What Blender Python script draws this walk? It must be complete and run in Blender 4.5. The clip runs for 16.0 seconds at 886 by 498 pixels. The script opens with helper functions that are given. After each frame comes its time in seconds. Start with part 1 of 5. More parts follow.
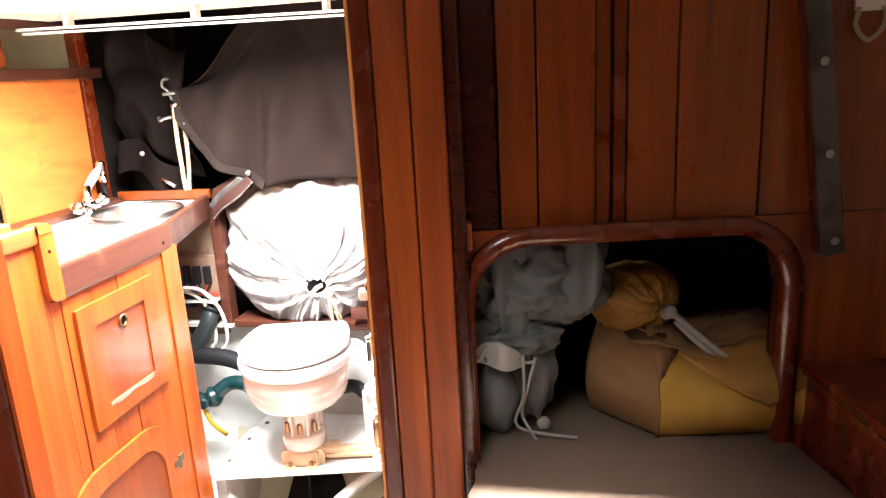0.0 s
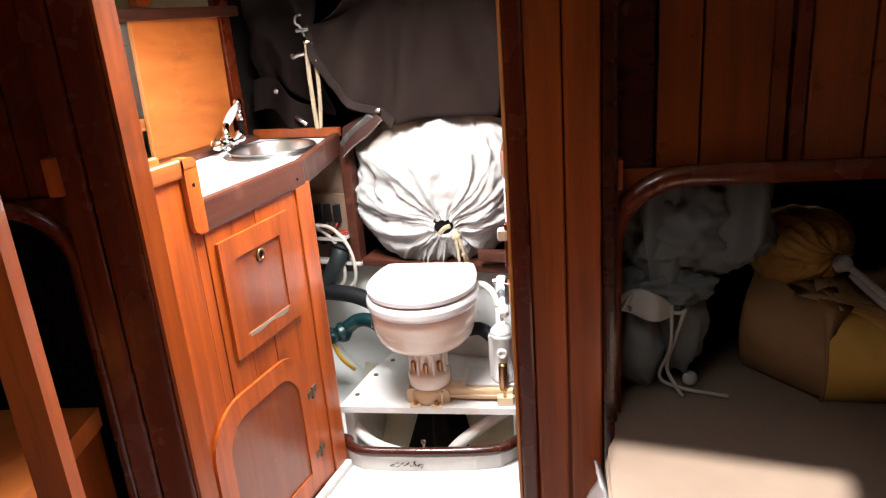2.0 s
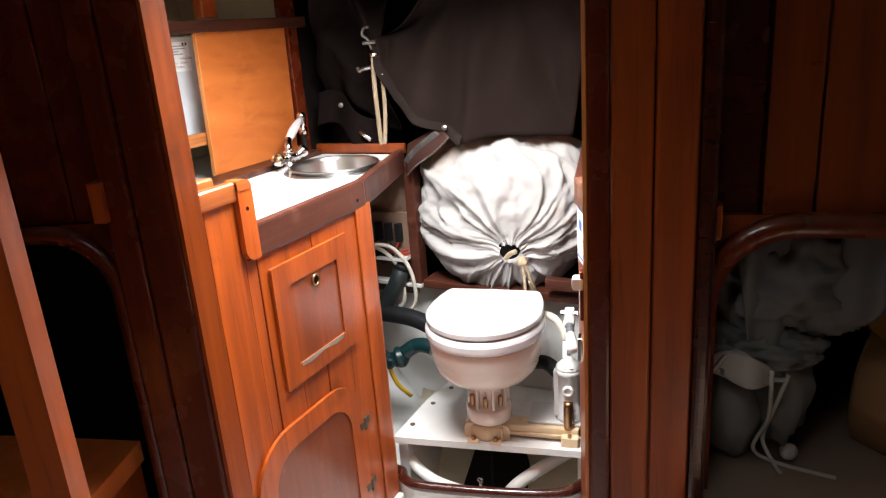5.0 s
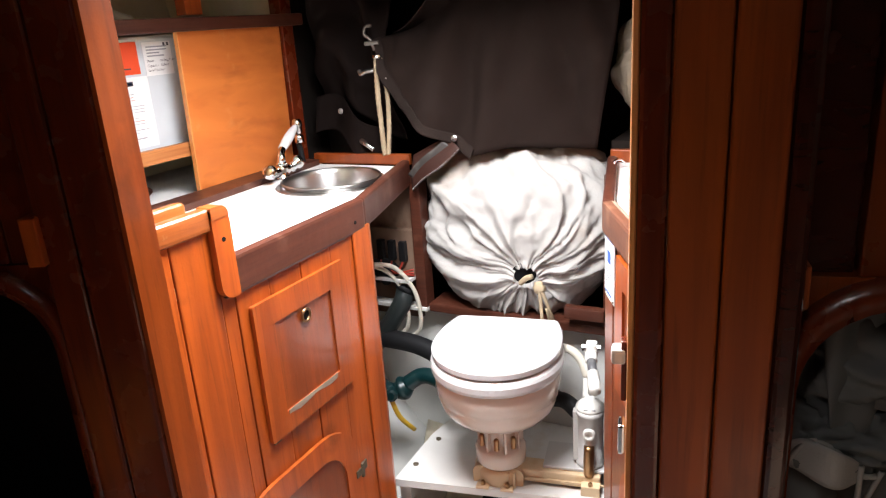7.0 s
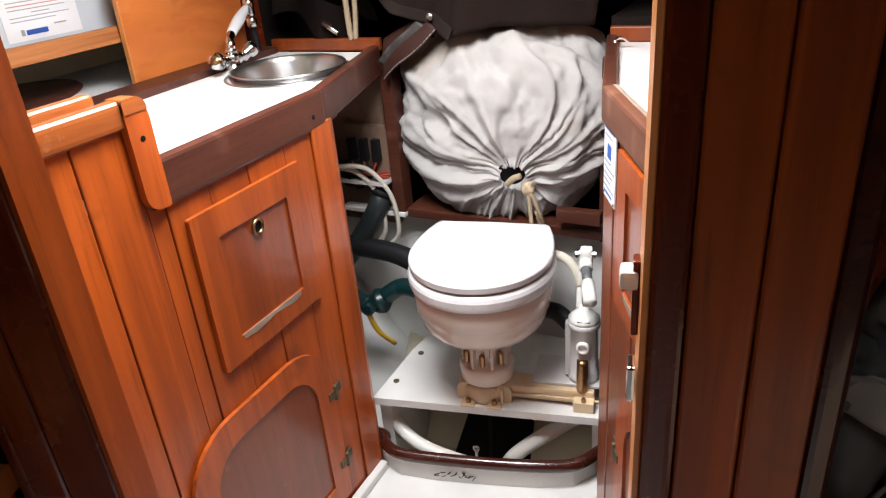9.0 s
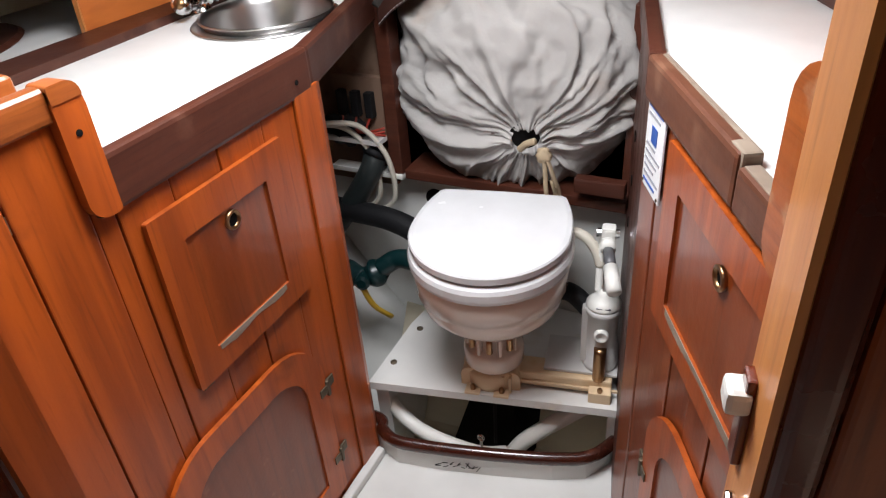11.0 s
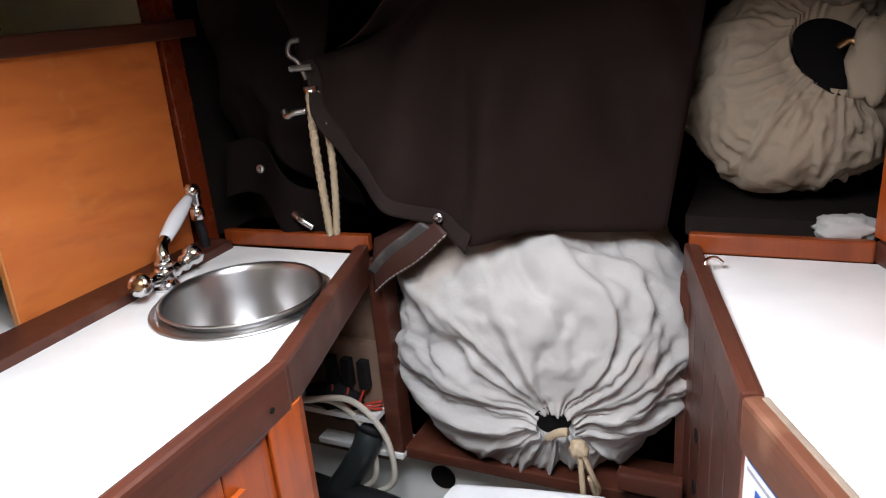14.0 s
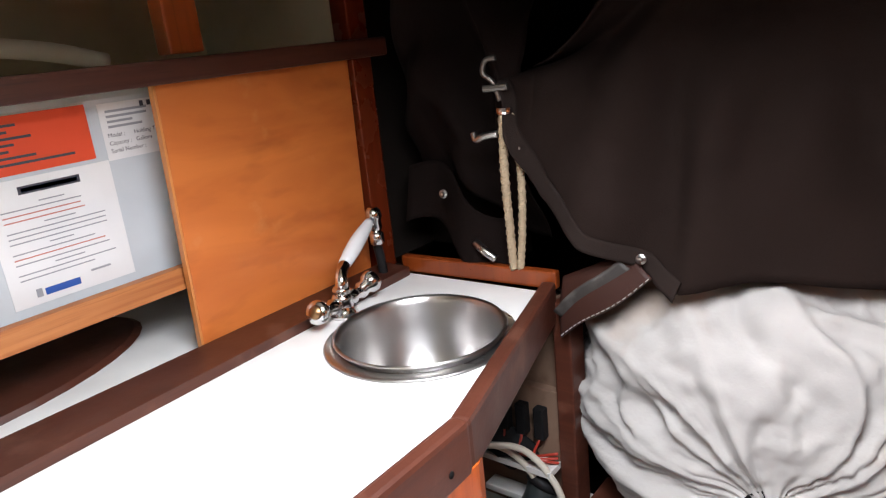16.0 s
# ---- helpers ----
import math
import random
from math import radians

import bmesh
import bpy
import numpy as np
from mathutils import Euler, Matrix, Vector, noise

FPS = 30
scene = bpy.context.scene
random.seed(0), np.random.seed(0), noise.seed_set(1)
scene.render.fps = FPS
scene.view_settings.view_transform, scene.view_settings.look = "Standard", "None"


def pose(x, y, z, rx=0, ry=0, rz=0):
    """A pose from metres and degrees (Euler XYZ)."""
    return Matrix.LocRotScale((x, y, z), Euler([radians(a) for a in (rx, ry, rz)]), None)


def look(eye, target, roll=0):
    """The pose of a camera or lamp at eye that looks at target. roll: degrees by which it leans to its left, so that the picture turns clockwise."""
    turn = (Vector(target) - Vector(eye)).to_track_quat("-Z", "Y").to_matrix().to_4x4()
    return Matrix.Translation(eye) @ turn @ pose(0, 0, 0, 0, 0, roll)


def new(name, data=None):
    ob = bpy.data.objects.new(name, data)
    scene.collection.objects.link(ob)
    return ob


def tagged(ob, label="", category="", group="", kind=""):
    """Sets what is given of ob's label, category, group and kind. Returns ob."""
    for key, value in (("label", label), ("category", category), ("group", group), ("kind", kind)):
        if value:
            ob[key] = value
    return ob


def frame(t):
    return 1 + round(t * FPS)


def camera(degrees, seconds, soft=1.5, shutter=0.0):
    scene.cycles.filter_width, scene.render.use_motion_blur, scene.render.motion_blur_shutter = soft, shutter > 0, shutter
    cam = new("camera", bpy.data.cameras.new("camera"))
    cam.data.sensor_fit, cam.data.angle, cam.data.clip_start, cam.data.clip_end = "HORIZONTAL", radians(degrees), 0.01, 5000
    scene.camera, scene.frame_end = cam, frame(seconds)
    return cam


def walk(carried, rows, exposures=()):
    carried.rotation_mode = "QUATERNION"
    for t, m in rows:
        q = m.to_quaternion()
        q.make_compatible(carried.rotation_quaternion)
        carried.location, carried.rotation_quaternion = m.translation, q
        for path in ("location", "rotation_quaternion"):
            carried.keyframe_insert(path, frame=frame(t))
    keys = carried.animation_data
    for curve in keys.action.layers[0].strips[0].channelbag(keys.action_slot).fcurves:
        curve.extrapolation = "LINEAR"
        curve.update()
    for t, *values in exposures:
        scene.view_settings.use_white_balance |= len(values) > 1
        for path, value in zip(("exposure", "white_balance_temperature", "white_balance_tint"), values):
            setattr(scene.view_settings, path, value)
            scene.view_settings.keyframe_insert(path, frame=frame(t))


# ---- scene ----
cam = camera(64.4, 16.0, soft=1.2)
# seconds, eye, target, roll
PATH = [
    (0, (0.156, 0.173, 1.402), (-0.248, 2.066, 0.899), -3.1),
    (0.5, (0.140, 0.183, 1.397), (-0.353, 2.046, 0.863), -3.5),
    (1, (0.127, 0.198, 1.389), (-0.455, 2.022, 0.809), -3.8),
    (1.5, (0.113, 0.210, 1.381), (-0.530, 2.000, 0.763), -4.1),
    (2, (0.097, 0.223, 1.375), (-0.619, 1.980, 0.744), -4.6),
    (2.5, (0.076, 0.236, 1.379), (-0.704, 1.970, 0.756), -4.6),
    (3, (0.060, 0.243, 1.395), (-0.794, 1.953, 0.805), -4.2),
    (3.5, (0.065, 0.247, 1.395), (-0.814, 1.954, 0.835), -4.1),
    (6, (0.008, 0.449, 1.400), (-0.880, 2.127, 0.771), -4.2),
    (6.5, (-0.019, 0.494, 1.406), (-0.916, 2.177, 0.805), -4.0),
    (7, (-0.055, 0.554, 1.408), (-0.959, 2.228, 0.792), -3.9),
    (7.5, (-0.065, 0.634, 1.394), (-1.021, 2.242, 0.687), -5.0),
    (8, (-0.062, 0.673, 1.372), (-1.002, 2.270, 0.621), -5.1),
    (8.5, (-0.088, 0.701, 1.352), (-0.977, 2.304, 0.551), -5.1),
    (9, (-0.121, 0.742, 1.336), (-0.970, 2.325, 0.457), -5.0),
    (9.2, (-0.134, 0.760, 1.337), (-0.974, 2.331, 0.427), -5.0),
    (11.3, (-0.272, 0.971, 1.377), (-1.057, 2.454, 0.288), -4.6),
    (11.5, (-0.286, 0.990, 1.389), (-1.073, 2.487, 0.321), -4.7),
    (12, (-0.308, 1.055, 1.403), (-1.102, 2.590, 0.397), -5.7),
    (12.5, (-0.320, 1.122, 1.405), (-1.139, 2.681, 0.456), -5.4),
    (13, (-0.355, 1.200, 1.403), (-1.170, 2.780, 0.488), -3.3),
    (13.5, (-0.392, 1.233, 1.434), (-1.210, 2.867, 0.620), -3.8),
    (14, (-0.427, 1.246, 1.460), (-1.245, 2.942, 0.785), -4.9),
    (14.5, (-0.459, 1.258, 1.464), (-1.330, 2.956, 0.863), -6.3),
    (15, (-0.477, 1.292, 1.460), (-1.486, 2.919, 0.881), -6.8),
    (15.5, (-0.511, 1.316, 1.457), (-1.564, 2.907, 0.858), -5.8),
    (16, (-0.538, 1.331, 1.460), (-1.741, 2.814, 0.866), -5.9),
]
# seconds, stops, kelvin, tint
EXPOSURES = [(0.0, 2.85, 6500, 10), (0.5, 2.6, 6500, 10), (1.0, 2.15, 6500, 10), (2.0, 1.42, 6500, 11), (3.5, 1.1, 6550, 12), (6.0, 0.92, 6500, 12), (7.5, 0.95, 6480, 12), (9.0, 0.45, 6450, 12), (11.5, -0.18, 6300, 12), (12.5, -0.32, 6100, 11), (13.5, -0.22, 6100, 11), (14.5, 0.20, 6150, 12), (16.0, 0.28, 6250, 12)]
walk(cam, [(t, look(eye, target, roll)) for t, eye, target, roll in PATH], EXPOSURES)

# ---- light ----
world = bpy.data.worlds.new("sky")
scene.world = world
world.use_nodes = True
wn = world.node_tree.nodes
sky = wn.new("ShaderNodeTexSky")
sky.sky_type, sky.sun_disc = "NISHITA", False
sky.sun_elevation, sky.sun_rotation = radians(59), radians(203)
world.node_tree.links.new(sky.outputs["Color"], wn["Background"].inputs["Color"])
wn["Background"].inputs["Strength"].default_value = 0.12


def area_lamp(name, eye, target, sx, sy, watts, colour=(1, 1, 1)):
    data = bpy.data.lights.new(name, "AREA")
    data.shape, data.size, data.size_y, data.energy, data.color = "RECTANGLE", sx, sy, watts, colour
    ob = new(name, data)
    ob.matrix_world = look(eye, target)
    return ob


# daylight falling through the two deck hatches
area_lamp("hatch_daylight", (-0.72, 1.66, 1.655), (-0.76, 1.74, 0.0), 0.46, 0.46, 20, (0.97, 0.98, 1.0)).data.spread = radians(155)
area_lamp("cabin_hatch_daylight", (-0.18, 0.38, 1.97), (-0.30, 0.80, 0.67), 0.34, 0.34, 0.56, (1.0, 0.96, 0.90)).data.spread = radians(80)

sun = new("sun", bpy.data.lights.new("sun", "SUN"))
sun.data.energy, sun.data.angle, sun.data.color = 5.0, radians(1.5), (1.0, 0.96, 0.90)
sun.matrix_world = look((-0.30, -0.70, 1.28), (0, 0, 0))

# ---- materials ----
def material(name, base, rough=0.5, metal=0.0, coat=0.0, grain=None, spots=None, bump=0.0, bump_scale=60.0, transmission=0.0, ior=1.45, island=0.0, sheen=0.0, swirl=0.6, spec=0.5):
    """grain: (colour, (sx, sy, sz), amount) stretched streaks; spots: (colour, scale, threshold, amount) stains."""
    m = bpy.data.materials.new(name)
    m.use_nodes = True
    nt = m.node_tree
    n, l = nt.nodes, nt.links
    b = n["Principled BSDF"]
    b.inputs["Roughness"].default_value = rough
    b.inputs["Metallic"].default_value = metal
    b.inputs["Coat Weight"].default_value = coat
    b.inputs["Coat Roughness"].default_value = 0.12
    b.inputs["Transmission Weight"].default_value = transmission
    b.inputs["IOR"].default_value = ior
    b.inputs["Specular IOR Level"].default_value = spec
    b.inputs["Sheen Weight"].default_value = sheen
    tc = n.new("ShaderNodeTexCoord")
    col = n.new("ShaderNodeRGB")
    col.outputs[0].default_value = (*base, 1)
    out = col.outputs[0]

    def mix(a, colour, fac, mode="MIX"):
        x = n.new("ShaderNodeMix")
        x.data_type, x.blend_type = "RGBA", mode
        l.new(a, x.inputs[6])
        x.inputs[7].default_value = (*colour, 1)
        l.new(fac, x.inputs[0])
        return x.outputs[2]

    def tex(scale, vec=None, detail=5.0, distortion=0.0):
        t = n.new("ShaderNodeTexNoise")
        t.inputs["Scale"].default_value = scale
        t.inputs["Detail"].default_value = detail
        t.inputs["Distortion"].default_value = distortion
        l.new(vec if vec else tc.outputs["Object"], t.inputs["Vector"])
        return t.outputs["Fac"]

    def ramp(fac, lo, hi, amount):
        r = n.new("ShaderNodeMapRange")
        r.inputs["From Min"].default_value, r.inputs["From Max"].default_value = lo, hi
        r.inputs["To Min"].default_value, r.inputs["To Max"].default_value = 0.0, amount
        l.new(fac, r.inputs["Value"])
        return r.outputs["Result"]

    if grain:
        mp = n.new("ShaderNodeMapping")
        mp.inputs["Scale"].default_value = grain[1]
        l.new(tc.outputs["Object"], mp.inputs["Vector"])
        info = n.new("ShaderNodeObjectInfo")
        off = n.new("ShaderNodeVectorMath")
        off.operation = "SCALE"
        off.inputs[0].default_value = (7.1, 3.3, 5.7)
        l.new(info.outputs["Random"], off.inputs["Scale"])
        l.new(off.outputs[0], mp.inputs["Location"])
        streak = tex(1.0, mp.outputs[0], 6.0, swirl)
        out = mix(out, grain[0], ramp(streak, 0.35, 0.75, grain[2]))
        fine = n.new("ShaderNodeMapping")
        fine.inputs["Scale"].default_value = [v * 5 for v in grain[1]]
        l.new(tc.outputs["Object"], fine.inputs["Vector"])
        out = mix(out, [v * 0.55 for v in grain[0]], ramp(tex(1.0, fine.outputs[0], 3.0), 0.55, 0.8, grain[2] * 0.6))
        tone = n.new("ShaderNodeHueSaturation")
        l.new(out, tone.inputs["Color"])
        l.new(ramp(info.outputs["Random"], 0.0, 1.0, 1.0), tone.inputs["Fac"])
        tone.inputs["Value"].default_value = 0.8
        out = tone.outputs["Color"]
    else:
        out = mix(out, [v * 0.82 for v in base], ramp(tex(9.0), 0.35, 0.75, 0.6))
    if spots:
        out = mix(out, spots[0], ramp(tex(spots[1], None, 7.0), spots[2], spots[2] + 0.12, spots[3]))
    l.new(out, b.inputs["Base Color"])
    l.new(ramp(tex(14.0), 0.2, 0.8, 0.16), (rr := n.new("ShaderNodeMath")).inputs[0])
    rr.operation = "ADD"
    rr.inputs[1].default_value = max(0.02, rough - 0.08)
    l.new(rr.outputs[0], b.inputs["Roughness"])
    if bump:
        bp = n.new("ShaderNodeBump")
        bp.inputs["Strength"].default_value = bump
        bp.inputs["Distance"].default_value = 0.002
        l.new(tex(bump_scale), bp.inputs["Height"])
        l.new(bp.outputs[0], b.inputs["Normal"])
    return m


WOOD = material("varnished_teak", (0.46, 0.090, 0.0100), 0.40, coat=0.2, grain=((0.19, 0.031, 0.005), (26, 26, 1.6), 0.85), spots=((0.12, 0.025, 0.006), 7, 0.63, 0.6), bump=0.15, bump_scale=90)
WOOD_D = material("darker_varnished_teak", (0.25, 0.050, 0.008), 0.36, coat=0.35, grain=((0.13, 0.022, 0.004), (20, 20, 1.4), 0.8), spots=((0.36, 0.13, 0.05), 22, 0.68, 0.5), bump=0.15, bump_scale=90)
WOOD_H = material("varnished_teak_lengthwise", (0.40, 0.105, 0.020), 0.4, coat=0.3, grain=((0.22, 0.05, 0.01), (3, 3, 60), 0.7), spots=((0.52, 0.32, 0.18), 16, 0.62, 0.7), bump=0.15, bump_scale=90)
MAHOGANY = material("dark_mahogany", (0.16, 0.024, 0.006), 0.26, coat=0.6, grain=((0.07, 0.010, 0.004), (24, 24, 1.4), 0.7), bump=0.08)
PLANKWOOD = material("orange_mahogany", (0.30, 0.060, 0.008), 0.32, coat=0.5, grain=((0.14, 0.025, 0.005), (30, 30, 1.4), 0.8), bump=0.08)
RAILWOOD = material("weathered_dark_teak", (0.082, 0.024, 0.013), 0.42, grain=((0.036, 0.010, 0.006), (3, 3, 60), 0.7), spots=((0.16, 0.070, 0.045), 11, 0.60, 0.5), bump=0.2)
PLY = material("varnished_plywood", (0.66, 0.190, 0.040), 0.40, coat=0.25, grain=((0.42, 0.095, 0.018), (2.0, 1.5, 4.4), 0.75), spots=((0.62, 0.27, 0.10), 10, 0.62, 0.5), bump=0.06, swirl=3.2)
PINE = material("pine_slat", (0.52, 0.20, 0.060), 0.5, grain=((0.30, 0.085, 0.02), (1.2, 1.6, 75), 0.95), bump=0.1, swirl=1.2)
RAILPALE = material("sun_faded_teak", (0.135, 0.048, 0.024), 0.5, grain=((0.07, 0.024, 0.013), (3, 3, 60), 0.7), spots=((0.24, 0.12, 0.07), 11, 0.58, 0.5), bump=0.2)
BAREWOOD = material("bare_worn_wood", (0.30, 0.24, 0.18), 0.75, grain=((0.15, 0.10, 0.07), (9, 9, 60), 0.85), bump=0.3)
LAMINATE = material("white_laminate", (0.80, 0.80, 0.78), 0.38, spots=((0.7, 0.69, 0.66), 6, 0.6, 0.3))
GELCOAT = material("white_gelcoat", (0.66, 0.66, 0.63), 0.45, spots=((0.42, 0.37, 0.30), 5, 0.62, 0.5), bump=0.1, bump_scale=30)
CREAM = material("cream_liner", (0.70, 0.64, 0.49), 0.7, spots=((0.46, 0.39, 0.27), 5, 0.6, 0.4), bump=0.25, bump_scale=45)
BOARD = material("white_painted_board", (0.66, 0.65, 0.62), 0.5, spots=((0.50, 0.40, 0.28), 8, 0.62, 0.5), bump=0.1)
# peach tint puts the orange bounce from the wood into the colour
CERAMIC = material("white_ceramic_with_wood_bounce", (0.74, 0.635, 0.545), 0.12, coat=0.4)
SEATPLASTIC = material("white_seat_enamel", (0.68, 0.685, 0.69), 0.22, coat=0.3)
AGED = material("yellowed_plastic", (0.64, 0.48, 0.30), 0.5, spots=((0.5, 0.3, 0.13), 16, 0.6, 0.5))
GREYPLASTIC = material("light_grey_plastic", (0.55, 0.54, 0.52), 0.45)
WHITEPLASTIC = material("white_plastic", (0.74, 0.73, 0.68), 0.4, spots=((0.6, 0.5, 0.35), 14, 0.64, 0.4))
# paler colour carries the light on the jamb; also the panel's worn edge
JAMBWOOD = material("lit_and_worn_wood_edge", (0.72, 0.30, 0.085), 0.42, coat=0.2, grain=((0.36, 0.09, 0.018), (26, 26, 1.6), 0.7), bump=0.12, bump_scale=90)
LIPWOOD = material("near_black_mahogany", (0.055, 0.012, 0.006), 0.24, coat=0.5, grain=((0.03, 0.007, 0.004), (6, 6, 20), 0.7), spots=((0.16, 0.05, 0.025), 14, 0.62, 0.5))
STRAP = material("grubby_grey_strap", (0.035, 0.031, 0.028), 0.55, spots=((0.09, 0.083, 0.077), 20, 0.56, 0.6), bump=0.2)
BROWNHIDE = material("brown_leathercloth", (0.034, 0.012, 0.008), 0.6, spots=((0.055, 0.022, 0.014), 14, 0.58, 0.5), bump=0.25, bump_scale=300, spec=0.3)
DULLMETAL = material("tarnished_aluminium", (0.17, 0.155, 0.14), 0.42, metal=0.9, spots=((0.07, 0.06, 0.05), 12, 0.52, 0.7))
CHROME = material("chrome", (0.75, 0.75, 0.76), 0.1, metal=1.0)
STEEL = material("brushed_steel", (0.48, 0.47, 0.46), 0.30, metal=1.0)
SPUN = material("spun_steel", (0.50, 0.49, 0.48), 0.33, metal=1.0)
SPUN.node_tree.nodes["Principled BSDF"].inputs["Anisotropic"].default_value = 0.7
SPUN.node_tree.nodes["Principled BSDF"].inputs["Anisotropic Rotation"].default_value = 0.25
spun_axis = SPUN.node_tree.nodes.new("ShaderNodeTangent")
spun_axis.direction_type, spun_axis.axis = "RADIAL", "Z"
SPUN.node_tree.links.new(spun_axis.outputs[0], SPUN.node_tree.nodes["Principled BSDF"].inputs["Tangent"])
BRONZE = material("tarnished_bronze", (0.14, 0.11, 0.075), 0.5, metal=0.8, spots=((0.3, 0.3, 0.25), 60, 0.6, 0.4))
BRASS = material("dull_brass", (0.34, 0.20, 0.10), 0.32, metal=1.0)
RUBBER = material("black_hose_rubber", (0.010, 0.010, 0.011), 0.6, bump=0.1, spec=0.25)
GREYHOSE = material("dark_green_grey_hose", (0.022, 0.028, 0.028), 0.42)
PALEHOSE = material("pale_vinyl_hose", (0.60, 0.56, 0.47), 0.4)
TEAL = material("green_valve_plastic", (0.003, 0.020, 0.021), 0.35, spots=((0.03, 0.05, 0.05), 30, 0.6, 0.4))
YELLOW = material("yellow_lever_paint", (0.62, 0.38, 0.02), 0.4)
BAGCLOTH = material("grey_white_sailcloth", (0.405, 0.390, 0.370), 0.9, spots=((0.28, 0.175, 0.10), 3.4, 0.555, 0.6), bump=0.35, bump_scale=160, sheen=0.1, spec=0.15)
BAGCLOTH2 = material("beige_sailcloth", (0.31, 0.25, 0.185), 0.9, spots=((0.22, 0.16, 0.10), 5, 0.58, 0.5), bump=0.35, bump_scale=160, spec=0.15)
CANVAS = material("brown_canvas", (0.0145, 0.0092, 0.0076), 0.95, spots=((0.022, 0.015, 0.013), 5, 0.55, 0.5), bump=0.4, bump_scale=400, spec=0.06)
DULLCORD = material("grubby_white_cord", (0.34, 0.33, 0.31), 0.8, bump=0.4, bump_scale=220)
# same canvas with the shade of the port corner in its colour
CANVAS_SHADE = material("shaded_brown_canvas", (0.0085, 0.0055, 0.0048), 0.95, spots=((0.013, 0.009, 0.008), 5, 0.55, 0.5), bump=0.4, bump_scale=400, spec=0.06)
DUSTY = material("dusty_brown_panel", (0.20, 0.125, 0.085), 0.7, spots=((0.10, 0.05, 0.03), 14, 0.55, 0.6))
DARKGREY = material("dark_grey_plastic", (0.10, 0.10, 0.105), 0.4)
CANVAS_HEM = material("faded_canvas_hem", (0.019, 0.013, 0.011), 0.9, spots=((0.032, 0.025, 0.023), 9, 0.6, 0.5), bump=0.4, bump_scale=400, spec=0.1)
GREYCLOTH = material("grey_oilskin", (0.135, 0.142, 0.138), 0.65, spots=((0.07, 0.077, 0.077), 6, 0.58, 0.6), bump=0.2, bump_scale=160, spec=0.25)
YELLOWCLOTH = material("yellow_canvas", (0.52, 0.30, 0.055), 0.75, spots=((0.32, 0.17, 0.05), 6, 0.58, 0.6), bump=0.25, bump_scale=260)
OCHRECLOTH = material("ochre_canvas", (0.36, 0.19, 0.04), 0.8, spots=((0.25, 0.13, 0.03), 6, 0.58, 0.5), bump=0.25, bump_scale=260)
TANCLOTH = material("tan_canvas", (0.27, 0.15, 0.065), 0.8, spots=((0.17, 0.09, 0.04), 6, 0.56, 0.6), bump=0.25, bump_scale=260)
CUSHION = material("brown_grey_cushion_cloth", (0.24, 0.18, 0.14), 0.95, bump=0.35, bump_scale=300, spec=0.1)
ROPE = material("beige_rope", (0.40, 0.31, 0.20), 0.8, bump=0.5, bump_scale=220)
# own colour of black parts; also the shade in berth tunnels and holes
BLACK = material("black_and_deep_shade", (0.008, 0.0075, 0.0075), 0.85, spec=0.1)
# near-black colour carries the deep shade of the bow locker
HULLSHADE = material("hull_lining_with_shade", (0.016, 0.012, 0.010), 0.9, bump=0.3, spec=0.1)
TANK = material("translucent_white_tank", (0.55, 0.60, 0.64), 0.35)
PAPER = material("white_paper", (0.78, 0.79, 0.80), 0.6)
REDPAPER = material("red_orange_label", (0.72, 0.075, 0.022), 0.5)
INK = material("dark_ink", (0.06, 0.06, 0.08), 0.6)
GREYINK = material("grey_ink", (0.33, 0.34, 0.37), 0.6)
REDINK = material("faded_red_ink", (0.55, 0.22, 0.18), 0.6)
BLUEINK = material("blue_ink", (0.03, 0.10, 0.40), 0.5)
REDWIRE = material("red_wire", (0.35, 0.035, 0.02), 0.4)
GLASSY = material("hatch_acrylic", (0.85, 0.85, 0.86), 0.15, transmission=1.0)


# ---- mesh helpers ----
def part(name, bm, mat, parent=None, label="", smooth=False, m=None):
    if m is not None:
        bm.transform(m)
    bmesh.ops.recalc_face_normals(bm, faces=bm.faces[:])
    me = bpy.data.meshes.new(name)
    bm.to_mesh(me)
    bm.free()
    me.materials.append(mat)
    if smooth:
        for p in me.polygons:
            p.use_smooth = True
    ob = new(name, me)
    if parent is not None:
        ob.parent = parent
        ob.matrix_parent_inverse = parent.matrix_world.inverted()
    if label:
        tagged(ob, label)
    return ob


def thing(name, at, label, category, group="", kind=""):
    ob = new(name)
    ob.empty_display_size = 0.05
    ob.matrix_world = Matrix.Translation(at)
    return tagged(ob, label, category, group, kind)


def setting(ob, label="", category=""):
    return tagged(ob, label, category, kind="structure")


def round_off(bm, r, seg=2):
    if r > 0:
        edges = [e for e in bm.edges if len(e.link_faces) == 2 and e.calc_face_angle(0) > 0.6]
        bmesh.ops.bevel(bm, geom=edges, offset=r, segments=seg, affect="EDGES", profile=0.6, clamp_overlap=True)
    return bm


def box(x0, x1, y0, y1, z0, z1, r=0.0, seg=2):
    bm = bmesh.new()
    bmesh.ops.create_cube(bm, size=1.0)
    bm.transform(Matrix.Translation(((x0 + x1) / 2, (y0 + y1) / 2, (z0 + z1) / 2)) @ Matrix.Diagonal((abs(x1 - x0), abs(y1 - y0), abs(z1 - z0), 1)))
    return round_off(bm, r, seg)


